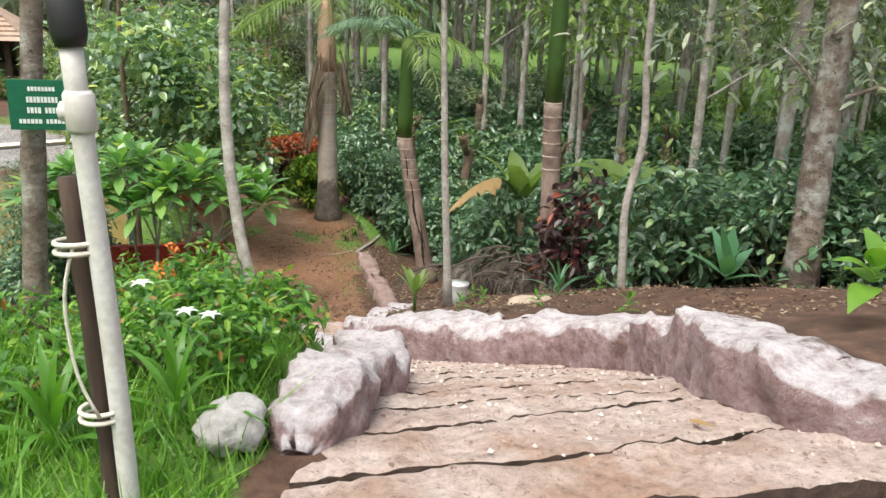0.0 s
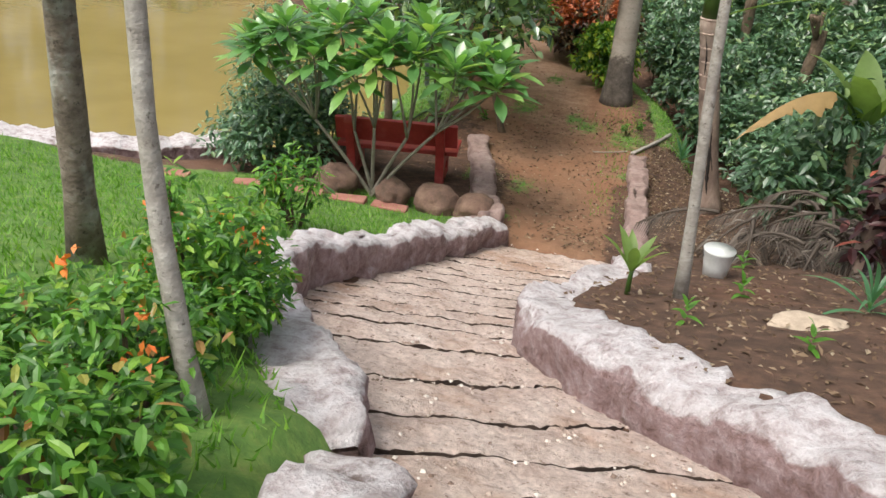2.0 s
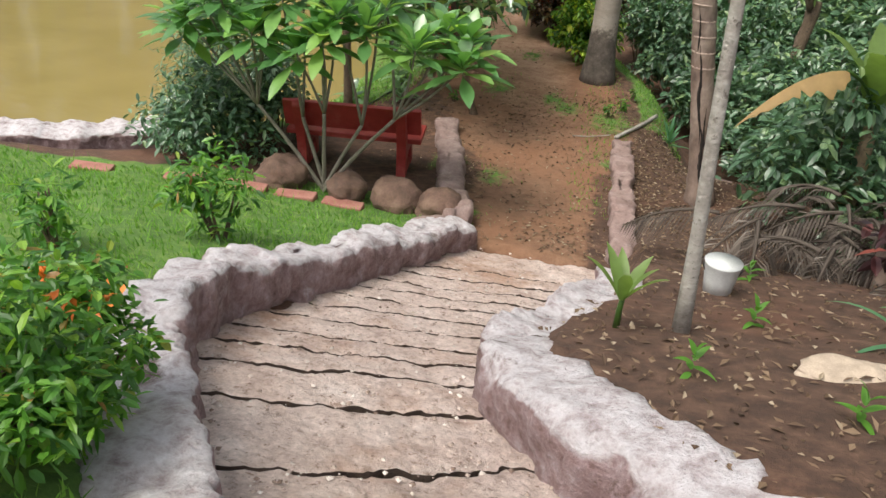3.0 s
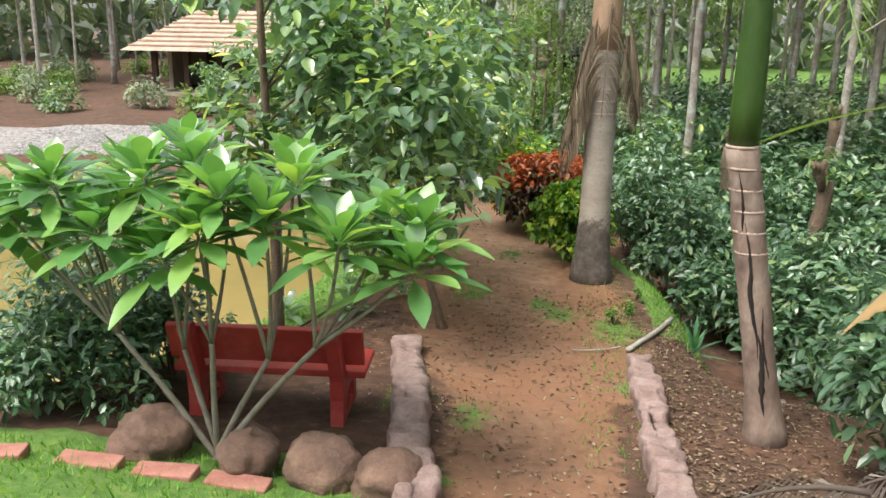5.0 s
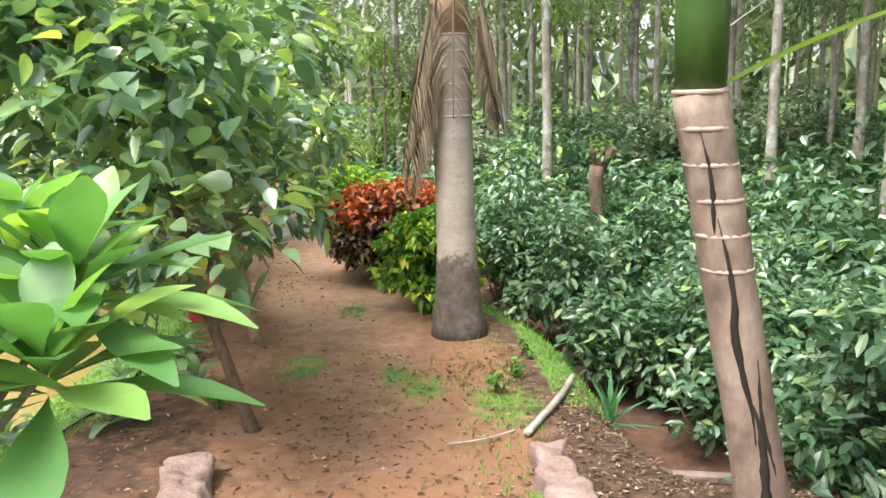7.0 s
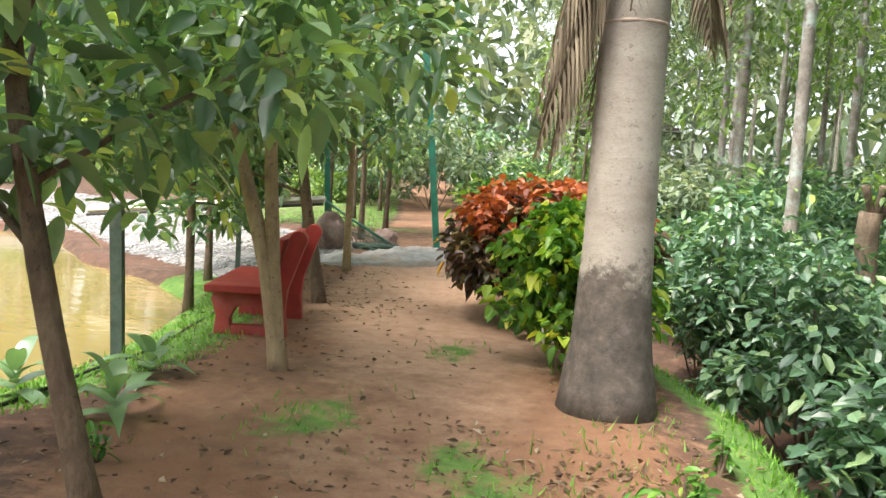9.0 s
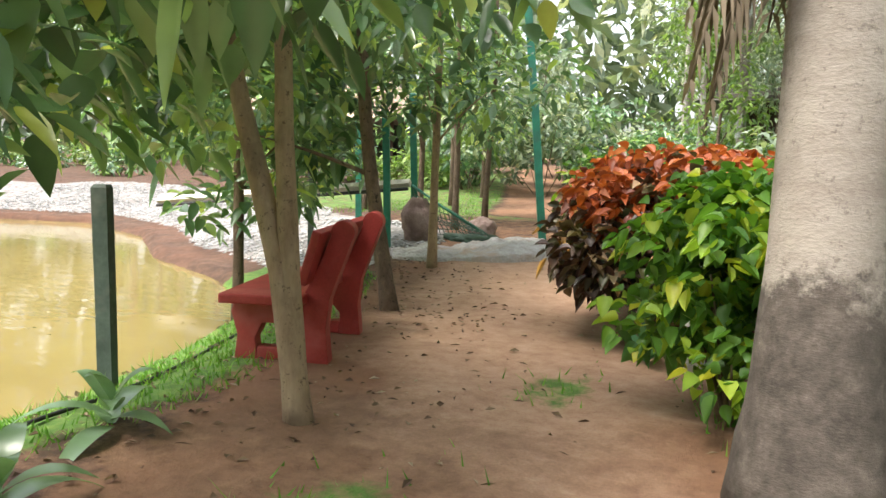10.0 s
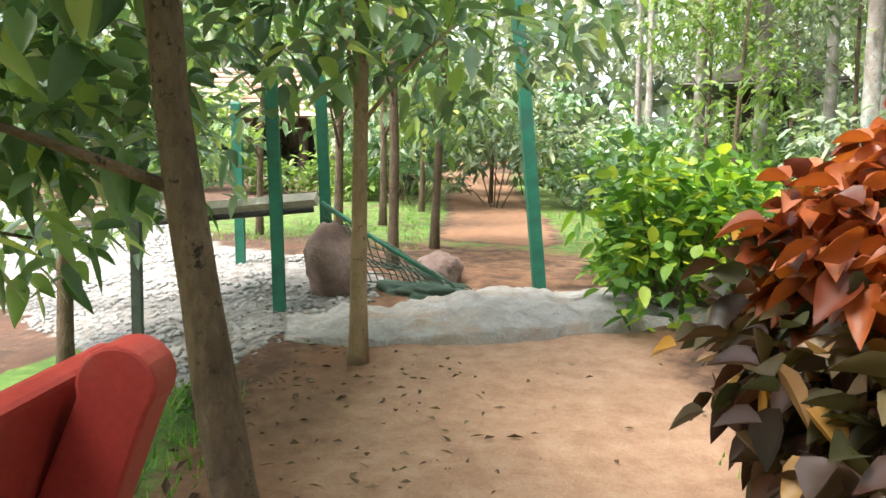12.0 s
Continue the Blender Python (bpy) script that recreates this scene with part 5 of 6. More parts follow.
for k in range(7):
    a = 2.4 * k
    part("leaf", blade((0, 0, 0.16), (0.42 * math.cos(a), 0.42 * math.sin(a), 1.0 - 0.06 * k), 0.42 + 0.05 * (k % 3), 0.075, 0.30, 9, 0.3, 0.8, 0.05, k), M_L_BRIGHT, sap)
ban = thing("banana_plant", 1.2, 13.0, at(1.2, 13.0), "banana clump with one hanging yellowed leaf", "plant")
part("stem", tube([(0, 0, -0.1), (0.02, 0, 0.8), (0.0, 0, 1.5)], [0.10, 0.085, 0.06], 12), M_BARK_TAN, ban)
part("leaf_stalk", tube(curve_pts([(0, 0, 1.45), (-0.15, -0.1, 1.8), (-0.40, -0.29, 2.18 - at(1.2, 13.0))], 8), [0.016] * 8, 6), M_SHAFT, ban)
part("yellow_leaf", blade((-0.38, -0.28, 2.17 - at(1.2, 13.0)), (-0.80, -0.58, 0.12), 1.1, 0.25, 0.55, 24, -1.3, 0.5, 0.22), M_L_BANANA, ban, "yellowed torn banana leaf")
for k in range(5):
    a = 1.3 * k + 0.4
    part("leaf", blade((0, 0, 1.5), (math.cos(a), math.sin(a), 1.9), 1.5, 0.36, 0.4, 12, 0.2, 0.55, 0.06, k), M_L_BRIGHT, ban)
ban2 = thing("banana_plant", 2.9, 13.0, at(2.9, 13.0), "green banana plant with long arching leaves", "plant")
for k in range(7):
    a = 0.9 * k + 0.2
    part("leaf", blade((0, 0, 1.6), (math.cos(a), math.sin(a), 1.1), 1.9, 0.45, 0.6, 14, 0.2, 0.55, 0.06, k), M_L_BRIGHT, ban2)
part("stem", tube([(0, 0, -0.1), (0.02, 0, 0.9), (0.0, 0, 1.7)], [0.11, 0.09, 0.06], 12), M_BARK_TAN, ban2)
pile = thing("dead_frond_heap", 1.1, 11.15, at(1.1, 11.15), "heap of dry grey-brown dead palm fronds", "plant debris")
for k in range(34):
    a = rng.random() * 6.283
    o = rng.normal(size=2) * (0.5, 0.35)
    tagged(part("dead_frond", frond((o[0], o[1], 0.28 + 0.25 * rng.random()), (math.cos(a), math.sin(a), 0.05), 0.72, 0.27, 0.45, 20, 0.02, 0.6), M_L_HEAP, pile), kind="stuff")


# ---- pipe, sign, posts and small fixtures ----
pz = at(-1.61, 3.02)
pipe = thing("water_pipe", -1.61, 3.02, pz, "dirty white plastic standpipe tied with rope to a dark wooden stake", "pipe")
part("pipe", tube(curve_pts([(0.0, 0, -0.1), (-0.015, 0, 0.5), (-0.035, -0.01, 1.0), (-0.05, -0.01, 1.32)], 14), [0.027] * 14, 14), M_PVC, pipe)
part("collar", tube([(-0.038, -0.01, 1.10), (-0.038, -0.01, 1.11), (-0.042, -0.01, 1.19), (-0.042, -0.01, 1.20)], [0.030, 0.037, 0.037, 0.030], 14), M_PVC, pipe)
part("elbow", tube(curve_pts([(-0.038, -0.01, 1.14), (-0.065, -0.01, 1.15), (-0.085, -0.01, 1.15)], 6), [0.024] * 6, 12), M_PVC, pipe)
part("cap", tube([(-0.048, -0.01, 1.30), (-0.05, -0.01, 1.33), (-0.053, -0.01, 1.40), (-0.053, -0.01, 1.43)], [0.034, 0.042, 0.042, 0.03], 14), M_BLACK, pipe, "black plastic cap")
part("head", tube(curve_pts([(-0.053, -0.01, 1.42), (-0.10, 0.02, 1.50), (-0.14, 0.05, 1.54)], 6), [0.03, 0.028, 0.03, 0.03, 0.026, 0.02], 12), M_BLACK, pipe, "black valve head")
part("stake", tube(curve_pts([(-0.06, 0.05, -0.15), (-0.075, 0.045, 0.5), (-0.105, 0.04, 0.98)], 10), [0.026, 0.028, 0.027, 0.028, 0.026, 0.027, 0.026, 0.025, 0.024, 0.022], 8, 0.08, 4), M_WOOD, pipe, "dark weathered stake")
for z in (0.33, 0.80):
    q = np.linspace(0, 4 * math.pi, 34)
    cx = -0.045 - 0.045 * z
    part("rope", tube(np.stack([cx + 0.062 * np.cos(q), 0.02 + 0.055 * np.sin(q), z + 0.012 * q / math.pi - 0.02], 1), [0.007] * 34, 6), M_ROPE, pipe, "pale rope lashing")
part("rope_tail", tube(curve_pts([(-0.08, -0.03, 0.82), (-0.12, -0.03, 0.70), (-0.10, -0.04, 0.45), (-0.05, -0.04, 0.35)], 12), [0.005] * 12, 5), M_ROPE, pipe, "loose rope end")

sign = thing("sign_board", -3.19, 6.52, 3.85, "green painted sign board with white lettering on the tree", "sign", "", 8)
part("board", box(0.42, 0.012, 0.33, 0.004), M_SIGN, sign, smooth=False)
for k, (w, z) in enumerate(((0.17, 0.105), (0.20, 0.035), (0.22, -0.035), (0.33, -0.108))):
    n_w = [1, 1, 2, 2][k]
    for j in range(n_w):
        ww = w / n_w - 0.02 * (n_w - 1)
        cx = (j - (n_w - 1) / 2) * (w / n_w)
        nb = max(3, int(ww / 0.021))
        word = bmesh.new()
        for q in range(nb):
            hh = 0.038 - 0.010 * ((q * 3 + k) % 3 == 0)
            mk = bmesh.ops.create_cube(word, size=1)["verts"]
            bmesh.ops.scale(word, vec=(ww / nb * (0.62 + 0.2 * (q % 2)), 0.004, hh), verts=mk)
            bmesh.ops.translate(word, vec=(cx + (q - (nb - 1) / 2) * ww / nb, -0.0085, z), verts=mk)
        part("lettering", word, M_SIGNW, sign, "row of white lettering bars", smooth=False)
for z in (0.1, -0.1):
    part("bracket", box(0.03, 0.04, 0.02, 0.003, (-0.08, 0.026, z)), M_WOOD, sign, smooth=False)

bucket = thing("bucket", -0.03, 9.85, at(-0.03, 9.85), "white plastic bucket standing on the soil bed", "bucket")
part("body", tube([(0, 0, 0), (0, 0, 0.005), (0, 0, 0.12), (0, 0, 0.235), (0, 0, 0.25), (0, 0, 0.245), (0, 0, 0.04)], [0.085, 0.095, 0.11, 0.125, 0.132, 0.118, 0.085], 24), M_BUCKET, bucket)
part("handle", tube([(0.13 * math.cos(a), -0.02 - 0.03 * math.sin(a), 0.23 - 0.10 * math.sin(a)) for a in np.linspace(0, math.pi, 14)], [0.004] * 14, 6), M_BLACK, bucket, "thin wire handle")


def post(x, y, h, w, mat_, label, lean=(0, 0), group="", name="fence_post", deep=0.25):
    p = part(name, tube([(0, 0, -deep), (lean[0] * 0.5, lean[1] * 0.5, h * 0.5), (lean[0], lean[1], h - 0.02), (lean[0], lean[1], h)], [w, w, w, w * 0.8], 4 if w > 0.04 else 10, 0.02, 3), mat_, smooth=False)
    p.matrix_basis = pose(x, y, at(x, y))
    return tagged(p, label=label, category="post", group=group)


FENCE = "pond fence posts"
post(-5.86, 18.05, 1.22, 0.062, M_POSTD, "weathered green concrete fence post on the bank", (-0.06, 0.02), FENCE)
post(-8.15, 22.6, 1.3, 0.045, M_POSTD, "thin dark fence post near the pebbles", (0, 0), FENCE)
post(-5.55, 15.4, 1.3, 0.05, M_POSTD, "weathered green fence post on the bank", (0, 0), FENCE)
post(-7.49, 23.3, 1.7, 0.06, M_POSTG, "bright green painted post by the gap", (-0.1, 0.02), "green gate posts")
post(-7.50, 23.95, 1.9, 0.06, M_POSTG, "bright green painted post beside a boulder", (-0.12, 0.02), "green gate posts")
post(-8.9, 24.6, 1.5, 0.06, M_POSTG, "green painted post at the pebble bank", (-0.05, 0), "green gate posts")
post(-5.95, 24.62, 3.3, 0.068, M_POSTG, "tall leaning bright green pole beside the path", (-0.44, 0.05), name="leaning_pole")
post(-2.98, 20.0, 0.95, 0.075, M_PVC, "short white concrete marker post by the copperleaf bush", (0, 0), name="marker_post")
hose = part("black_hose", tube(curve_pts([(-11.51, 23.12, 0.44), (-10.26, 23.20, 0.57), (-8.70, 23.30, 0.73), (-7.35, 23.50, 0.88)], 30), [0.022] * 30, 8), M_WIRE)
tagged(hose, label="black hose strung between the green posts", category="hose")
low = part("black_hose", tube([(x, y, at(x, y) + 0.015) for x, y in curve_pts([(-5.1, 14.6), (-5.0, 16.2), (-5.35, 17.6), (-6.0, 19.0), (-6.5, 20.2)], 40)], [0.012] * 40, 6), M_WIRE)
tagged(low, label="thin black hose lying along the bank", category="hose")
plank = part("plank", tube(curve_pts([(x, y + 0.05, z + 0.075) for x, y, z in [(-11.51, 23.12, 0.44), (-10.26, 23.20, 0.57), (-8.70, 23.30, 0.73), (-7.35, 23.50, 0.88)]], 30), np.linspace(0.075, 0.05, 30), 4, 0.03, 2), M_TIN, smooth=False)
tagged(plank, label="long pale beam resting along the green posts", category="plank")
net = thing("net_heap", -6.75, 24.15, at(-6.75, 24.15), "crumpled grey-green garden net by the post", "net")
part("net", rock(0.26, 77, (1.4, 0.8, 0.35), 0.7), M_NET, net)


def net_at(u, w):
    """A point of the sagging net panel."""
    sag = 0.06 * noise.noise((u * 3, w * 3, 2.0))
    return (-0.75 + 1.0 * u + 0.12 * w, -0.30 + 0.35 * w + sag, 0.05 + (0.62 - 0.50 * u) * (1 - w) + sag)


strands = [tube([net_at(u, w) for w in np.linspace(0, 1, 9)], [0.006] * 9, 4) for u in np.linspace(0, 1, 17)]
strands += [tube([net_at(u, w) for u in np.linspace(0, 1, 12)], [0.006] * 12, 4) for w in np.linspace(0, 1, 10)]
part("mesh_panel", join(*strands), M_NET, net, "sagging mesh panel hanging from the post")
part("rail", tube([net_at(0.0, -0.02), net_at(0.5, -0.02), net_at(1.0, 0.0)], [0.016] * 3, 8), M_POSTG, net, "green rail along the net's top")
slab_ = part("edging_slab", box(1.3, 0.10, 0.07, 0.012), M_PINK)
slab_.matrix_basis = pose(-0.35, 16.05, at(-0.35, 16.05) + 0.05, 0, 4, 4)
tagged(slab_, label="narrow weathered concrete slab lying at the ditch", category="slab")
log_ = part("fallen_pole", tube(curve_pts([(-1.42, 15.5, at(-1.42, 15.5) + 0.03), (-1.15, 16.3, at(-1.15, 16.3) + 0.05), (-1.0, 17.0, at(-1.0, 17.0) + 0.08)], 10), [0.03] * 10, 8, 0.05), M_BARK_PALE)
tagged(log_, label="pale fallen pole along the ditch edge", category="wood")
stick = part("stick", tube(curve_pts([(-2.0, 15.3, 0.09), (-1.75, 15.35, 0.10), (-1.5, 15.5, 0.12)], 8), [0.008] * 8, 5), M_BARK_PALE)
tagged(stick, label="thin pale stick lying on the path edge", category="stick")
chip = part("dry_leaf", blade((0.28, 3.75, float(prof(3.75)) + 0.03), (1, -0.6, 0.1), 0.10, 0.035, 0.1, 5), M_L_BANANA)
tagged(chip, label="curled yellow dry leaf on the ramp", category="leaf")


BRICK_SPOTS = [(-4.61, 11.05, 12), (-4.1, 11.15, 10), (-3.62, 11.25, 8), (-5.2, 10.85, 20), (-6.13, 10.6, 15)]
for k, (x, y, rz) in enumerate(BRICK_SPOTS):
    br = part("edging_brick", box(0.42, 0.16, 0.07, 0.012), M_BRICK)
    br.matrix_basis = pose(x, y, at(x, y) + 0.012, 2, 3 - 4 * (k % 2), rz)
    tagged(br, label="worn red brick edging slab behind the lawn", category="brick", group="lawn edging bricks")


# ---- hut across the pond and a far shed ----
def hut(x, y, z, w, d, wall_h, roof_h, rz, label, tile=M_TILE):
    h = thing("garden_hut", x, y, z, label, "hut", rz=rz)
    part("floor_slab", box(w, d, 0.3, 0.02, (0, 0, 0.0)), M_PLASTER, h, smooth=False)
    part("back_wall", box(w - 0.4, 0.2, wall_h, 0.01, (0, d / 2 - 0.4, wall_h / 2 + 0.15)), M_PLASTER, h, smooth=False)
    for s in (-1, 1):
        part("side_wall", box(0.2, d * 0.5, wall_h, 0.01, (s * (w / 2 - 0.3), d * 0.18, wall_h / 2 + 0.15)), M_PLASTER, h, smooth=False)
    for k in range(5):
        part("pillar", box(0.22, 0.22, wall_h, 0.01, (-w / 2 + 0.4 + k * (w - 0.8) / 4, -d / 2 + 0.4, wall_h / 2 + 0.15)), M_WOOD, h, smooth=False)
    # Dark panels on the solid wall: the openings' shade is put into their colour.
    for k in range(3):
        part("opening_shade_panel", box(1.0, 0.08, 1.3, 0.01, (-w / 4 + k * w / 4, d / 2 - 0.54, 1.25)), M_OPENING_SHADE, h, smooth=False)
    e, o = 0.6, wall_h + 0.15
    v = [(-w / 2 - e, -d / 2 - e, o), (w / 2 + e, -d / 2 - e, o), (w / 2 + e, d / 2 + e, o), (-w / 2 - e, d / 2 + e, o), (-w / 4, 0, o + roof_h), (w / 4, 0, o + roof_h)]
    bm = bmesh.new()
    vs = [bm.verts.new(q) for q in v]
    for f in ((0, 1, 5, 4), (1, 2, 5), (2, 3, 4, 5), (3, 0, 4), (3, 2, 1, 0)):
        bm.faces.new([vs[i] for i in f])
    roof = part("roof", bm, tile, h, "weathered hipped roof", smooth=False)
    for k in range(1, 9):
        t = k / 9
        y0, z0 = (-d / 2 - e) * (1 - t), o + roof_h * t + 0.03
        x0 = (w / 2 + e) * (1 - t) + w / 4 * t
        part("tile_course", box(2 * x0, 0.14, 0.07, 0.01, (0, y0, z0)), tile, roof, smooth=False)
    return h


hut(-20.6, 39.3, at(-20.6, 39.3) - 0.2, 6.4, 5.0, 2.6 - at(-20.6, 39.3), 1.7, 12, "open garden hut with a hipped clay tile roof across the pond")
hut(-5.1, 36.0, at(-5.1, 36.0) - 0.2, 1.8, 2.2, 3.2, 0.5, 5, "dark open shed with a grey roof deep among the trees", M_THATCH)


# ---- coffee plantation ----
def coffee_bush(seed, w, h, per=420, L=0.15):
    s = shrub(0, 0, w, h, M_L_COFFEE, per, L, L * 0.47, "glossy dark green coffee bush in the plantation", "coffee_bush", seed, "coffee bushes", n=24, stems=6, lo=0.30)
    s.matrix_basis = Matrix.Identity(4)
    return s


rng = np.random.default_rng(21)
protos = [coffee_bush(100 + k, 1.5 + 0.15 * (k % 3), 1.75 + 0.18 * k) for k in range(4)]
sparse = [coffee_bush(110 + k, 1.6 + 0.15 * (k % 3), 1.75 + 0.18 * k, 130, 0.25) for k in range(4)]
spots = []
for iy in range(0, 27):
    y = 9.0 + iy * 1.15
    for ix in range(0, 15):
        x = float(edge_r(y)) + (2.12 if y > 15.5 else 2.75 if y > 12.5 else 4.2) + ix * 1.2 + 0.35 * rng.normal()
        yy = y + 0.3 * rng.normal()
        if y > 22 and x < float(edge_r(yy)) + 2.2:
            continue
        if ix > 7 and rng.random() < 0.5:
            continue
        spots.append((x, yy))
placed = {True: 0, False: 0}
for k, (x, y) in enumerate(spots):
    m = pose(x, y, at(x, y) - 0.02, 0, 0, rng.random() * 360)
    kin = protos if y < 24 and x - float(edge_r(y)) < 5.5 else sparse
    placed[kin is protos] += 1
    q = placed[kin is protos] - 1
    if q < 4:
        kin[q].matrix_basis = m
    else:
        copy_thing(kin[k % 4], m)


# cut stumps that stand among the coffee
def stump(x, y, h, seed):
    s = thing("pollarded_trunk", x, y, at(x, y), "rough pollarded trunk with cut branch stubs among coffee", "tree stump", "pollarded trunks")
    part("trunk", tube(trunk_line(h, (0.1, 0), 0.05, 10, seed), np.linspace(0.11, 0.13, 10), 10, 0.12, seed), M_BARK, s)
    r_ = np.random.default_rng(seed)
    for k in range(5):
        a = r_.random() * 6.28
        part("stub", tube(curve_pts([(0.1, 0, h - 0.15), (0.1 + 0.15 * math.cos(a), 0.15 * math.sin(a), h + 0.08), (0.1 + 0.26 * math.cos(a), 0.26 * math.sin(a), h + 0.32)], 6), [0.06, 0.055, 0.05, 0.045, 0.045, 0.05], 8, 0.1, k), M_BARK, s)
    tagged(part("sprout_clump", crown([(0.1, 0, h + 0.3, 0.3)], 700, 0.13, 0.05), M_L_BRIGHT, s, smooth=False), kind="stuff")
    return s


for k, (x, y, h) in enumerate(((1.1, 21.5, 2.1), (3.2, 20.3, 2.2), (-0.2, 24.5, 2.0), (4.8, 24.0, 2.3), (2.0, 27.0, 2.2), (5.2, 18.0, 2.2), (3.6, 15.5, 2.3), (6.5, 21.5, 2.3))):
    stump(x, y, h, 140 + k)


# ---- shade trees and woods ----
def shade_tree(seed, h, r, bark, leaf, lo, spread, per, L):
    s = tree(0, 0, h, r, bark, leaf, ring_clumps(24, lo, h, spread, 0.95, seed), per, L, L * 0.42, "tall straight shade tree with a bare pale trunk", (0.2, 0.1), 0.12, seed, "plantation shade trees", "shade_tree", 8)
    s.matrix_basis = Matrix.Identity(4)
    return s


rng = np.random.default_rng(33)
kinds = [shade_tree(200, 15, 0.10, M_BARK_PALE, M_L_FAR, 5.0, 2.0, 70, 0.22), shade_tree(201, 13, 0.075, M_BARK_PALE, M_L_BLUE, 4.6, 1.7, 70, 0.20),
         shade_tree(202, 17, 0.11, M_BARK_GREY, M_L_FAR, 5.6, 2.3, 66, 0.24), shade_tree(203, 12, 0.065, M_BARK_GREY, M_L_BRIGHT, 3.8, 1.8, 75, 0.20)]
tspots = []
for k in range(560):
    x, y = -34 + 64 * rng.random(), 19 + 34 * rng.random()
    dr = x - float(edge_r(y))
    if dr > (4.5 if y < 26 else 2.4) and rng.random() < 0.62 or dr < 0 and y > 34 and rng.random() < 0.9 and not (-27 < x < -14 and y < 41):
        if (abs(x + 5.6) > 2.6 or abs(y - 37.2) > 4.2) and all((x - a) ** 2 + (y - b) ** 2 > 1.5 for a, b in tspots) and (dr > 0 or x < float(edge_l(y)) - 2.0):
            tspots.append((x, y))
tspots += [(4.5, 11.5), (6.1, 13.5), (7.5, 10.0), (5.2, 16.2), (8.5, 15.0), (3.4, 18.2), (9.5, 18.5), (6.8, 8.0), (11, 12)]
for k, (x, y) in enumerate(tspots[:240]):
    m = pose(x, y, at(x, y) - 0.05, 0, 0, rng.random() * 360)
    if k < 4:
        kinds[k].matrix_basis = m
    else:
        copy_thing(kinds[(k * 7 + k // 3) % 4], m)
tree(3.42, 8.6, 7.5, 0.17, M_BARK_LICHEN, M_L_FAR, ring_clumps(30, 2.0, 6.5, 2.0, 0.6, 77), 190, 0.15, 0.06, "thick old tree with mottled lichened bark in the coffee", (-0.25, 0.1), 0.08, 77, limbs=9)
# broad crown that hangs over the pond path, and the leafy tree between bench and palm
tree(-5.15, 14.6, 5.0, 0.06, M_BARK, M_L_MANGO, ring_clumps(24, 1.7, 4.0, 1.2, 0.55, 71, 0.75, 0.0), 300, 0.17, 0.115, "bushy broad-leaved tree at the pond's edge", (0, 0), 0.05, 71, POND_TREES)

# under-growth beyond the lip and along the far bank
under = [shrub(0, 0, 1.6, 1.3, lf, 260, 0.2, 0.09, "loose green undergrowth bush at the garden's far side", "undergrowth_bush", 160 + k, "undergrowth", n=14, stems=3) for k, lf in enumerate((M_L_BRIGHT, M_L_FAR, M_L_MANGO))]
us = [(-17.4, 31.6), (-20.6, 33.0), (-23.2, 31.4), (-15.4, 33.6), (-25.6, 33.0), (-19.0, 34.8)]
us += [(13 + 16 * rng.random(), 10 + 32 * rng.random()) for _ in range(70)]
for k in range(150):
    x, y = -32 + 34 * rng.random(), 26 + 20 * rng.random()
    if x < float(edge_l(y)) - 1.2 and y > 31 + 0.1 * abs(x + 20) and not (-26 < x < -15 and y < 40) or float(edge_r(y)) + 0.8 < x < float(edge_r(y)) + 3.0:
        us.append((x, y))
for k, (x, y) in enumerate(us):
    m = pose(x, y, at(x, y) - 0.03, 0, 0, rng.random() * 360)
    if k < 3:
        under[k].matrix_basis = m
    else:
        copy_thing(under[k % 3], m)

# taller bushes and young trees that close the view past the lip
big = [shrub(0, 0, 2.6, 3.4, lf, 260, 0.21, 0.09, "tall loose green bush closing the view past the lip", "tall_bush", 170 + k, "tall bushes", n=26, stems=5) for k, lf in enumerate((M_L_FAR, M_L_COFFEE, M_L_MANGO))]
bs = [(-3.4, 28.9), (-1.0, 31.6), (-4.4, 35.2), (-2.8, 35.6), (-0.4, 36.6), (-6.0, 37.2), (1.2, 33.0), (2.6, 31.2), (-5.0, 32.6), (-9.4, 32.4), (-10.9, 32.2), (-8.0, 33.6), (-12.2, 34.8), (-9.9, 35.6), (-1.6, 27.5), (-2.6, 30.0), (-0.2, 29.5), (-4.2, 32.4), (1.8, 30.5), (-2.0, 33.0), (-6.8, 34.5), (3.6, 29.0), (0.6, 34.0), (-7.6, 37.5), (-9.3, 40.0), (-11.5, 38.5), (-13.8, 35.5), (-11.8, 33.2), (-14.5, 39.5), (-17.0, 33.0), (5.5, 32.5), (3.0, 36.0)]
for k, (x, y) in enumerate(bs):
    m = pose(x, y, at(x, y) - 0.03, 0, 0, rng.random() * 360)
    if k < 3:
        big[k].matrix_basis = m
    else:
        copy_thing(big[k % 3], m)
for k, (x, y, h) in enumerate(((-10.1, 30.8, 4.2), (-10.4, 26.8, 3.6), (-9.9, 33.5, 4.2), (-5.7, 32.0, 5.2), (-4.5, 33.4, 5.4), (-5.1, 30.6, 4.6), (-3.6, 31.0, 5.0))):
    tree(x, y, h, 0.045, M_BARK, M_L_BRIGHT if k % 2 else M_L_FAR, ring_clumps(11 if k < 3 else 20, 1.2, 3.4 if k < 3 else 4.8, 0.9, 0.42, 130 + k), 330, 0.15, 0.06, "thin young tree with light leaves beyond the lip", (0.05, 0.05), 0.05, 130 + k, "young trees beyond the lip")

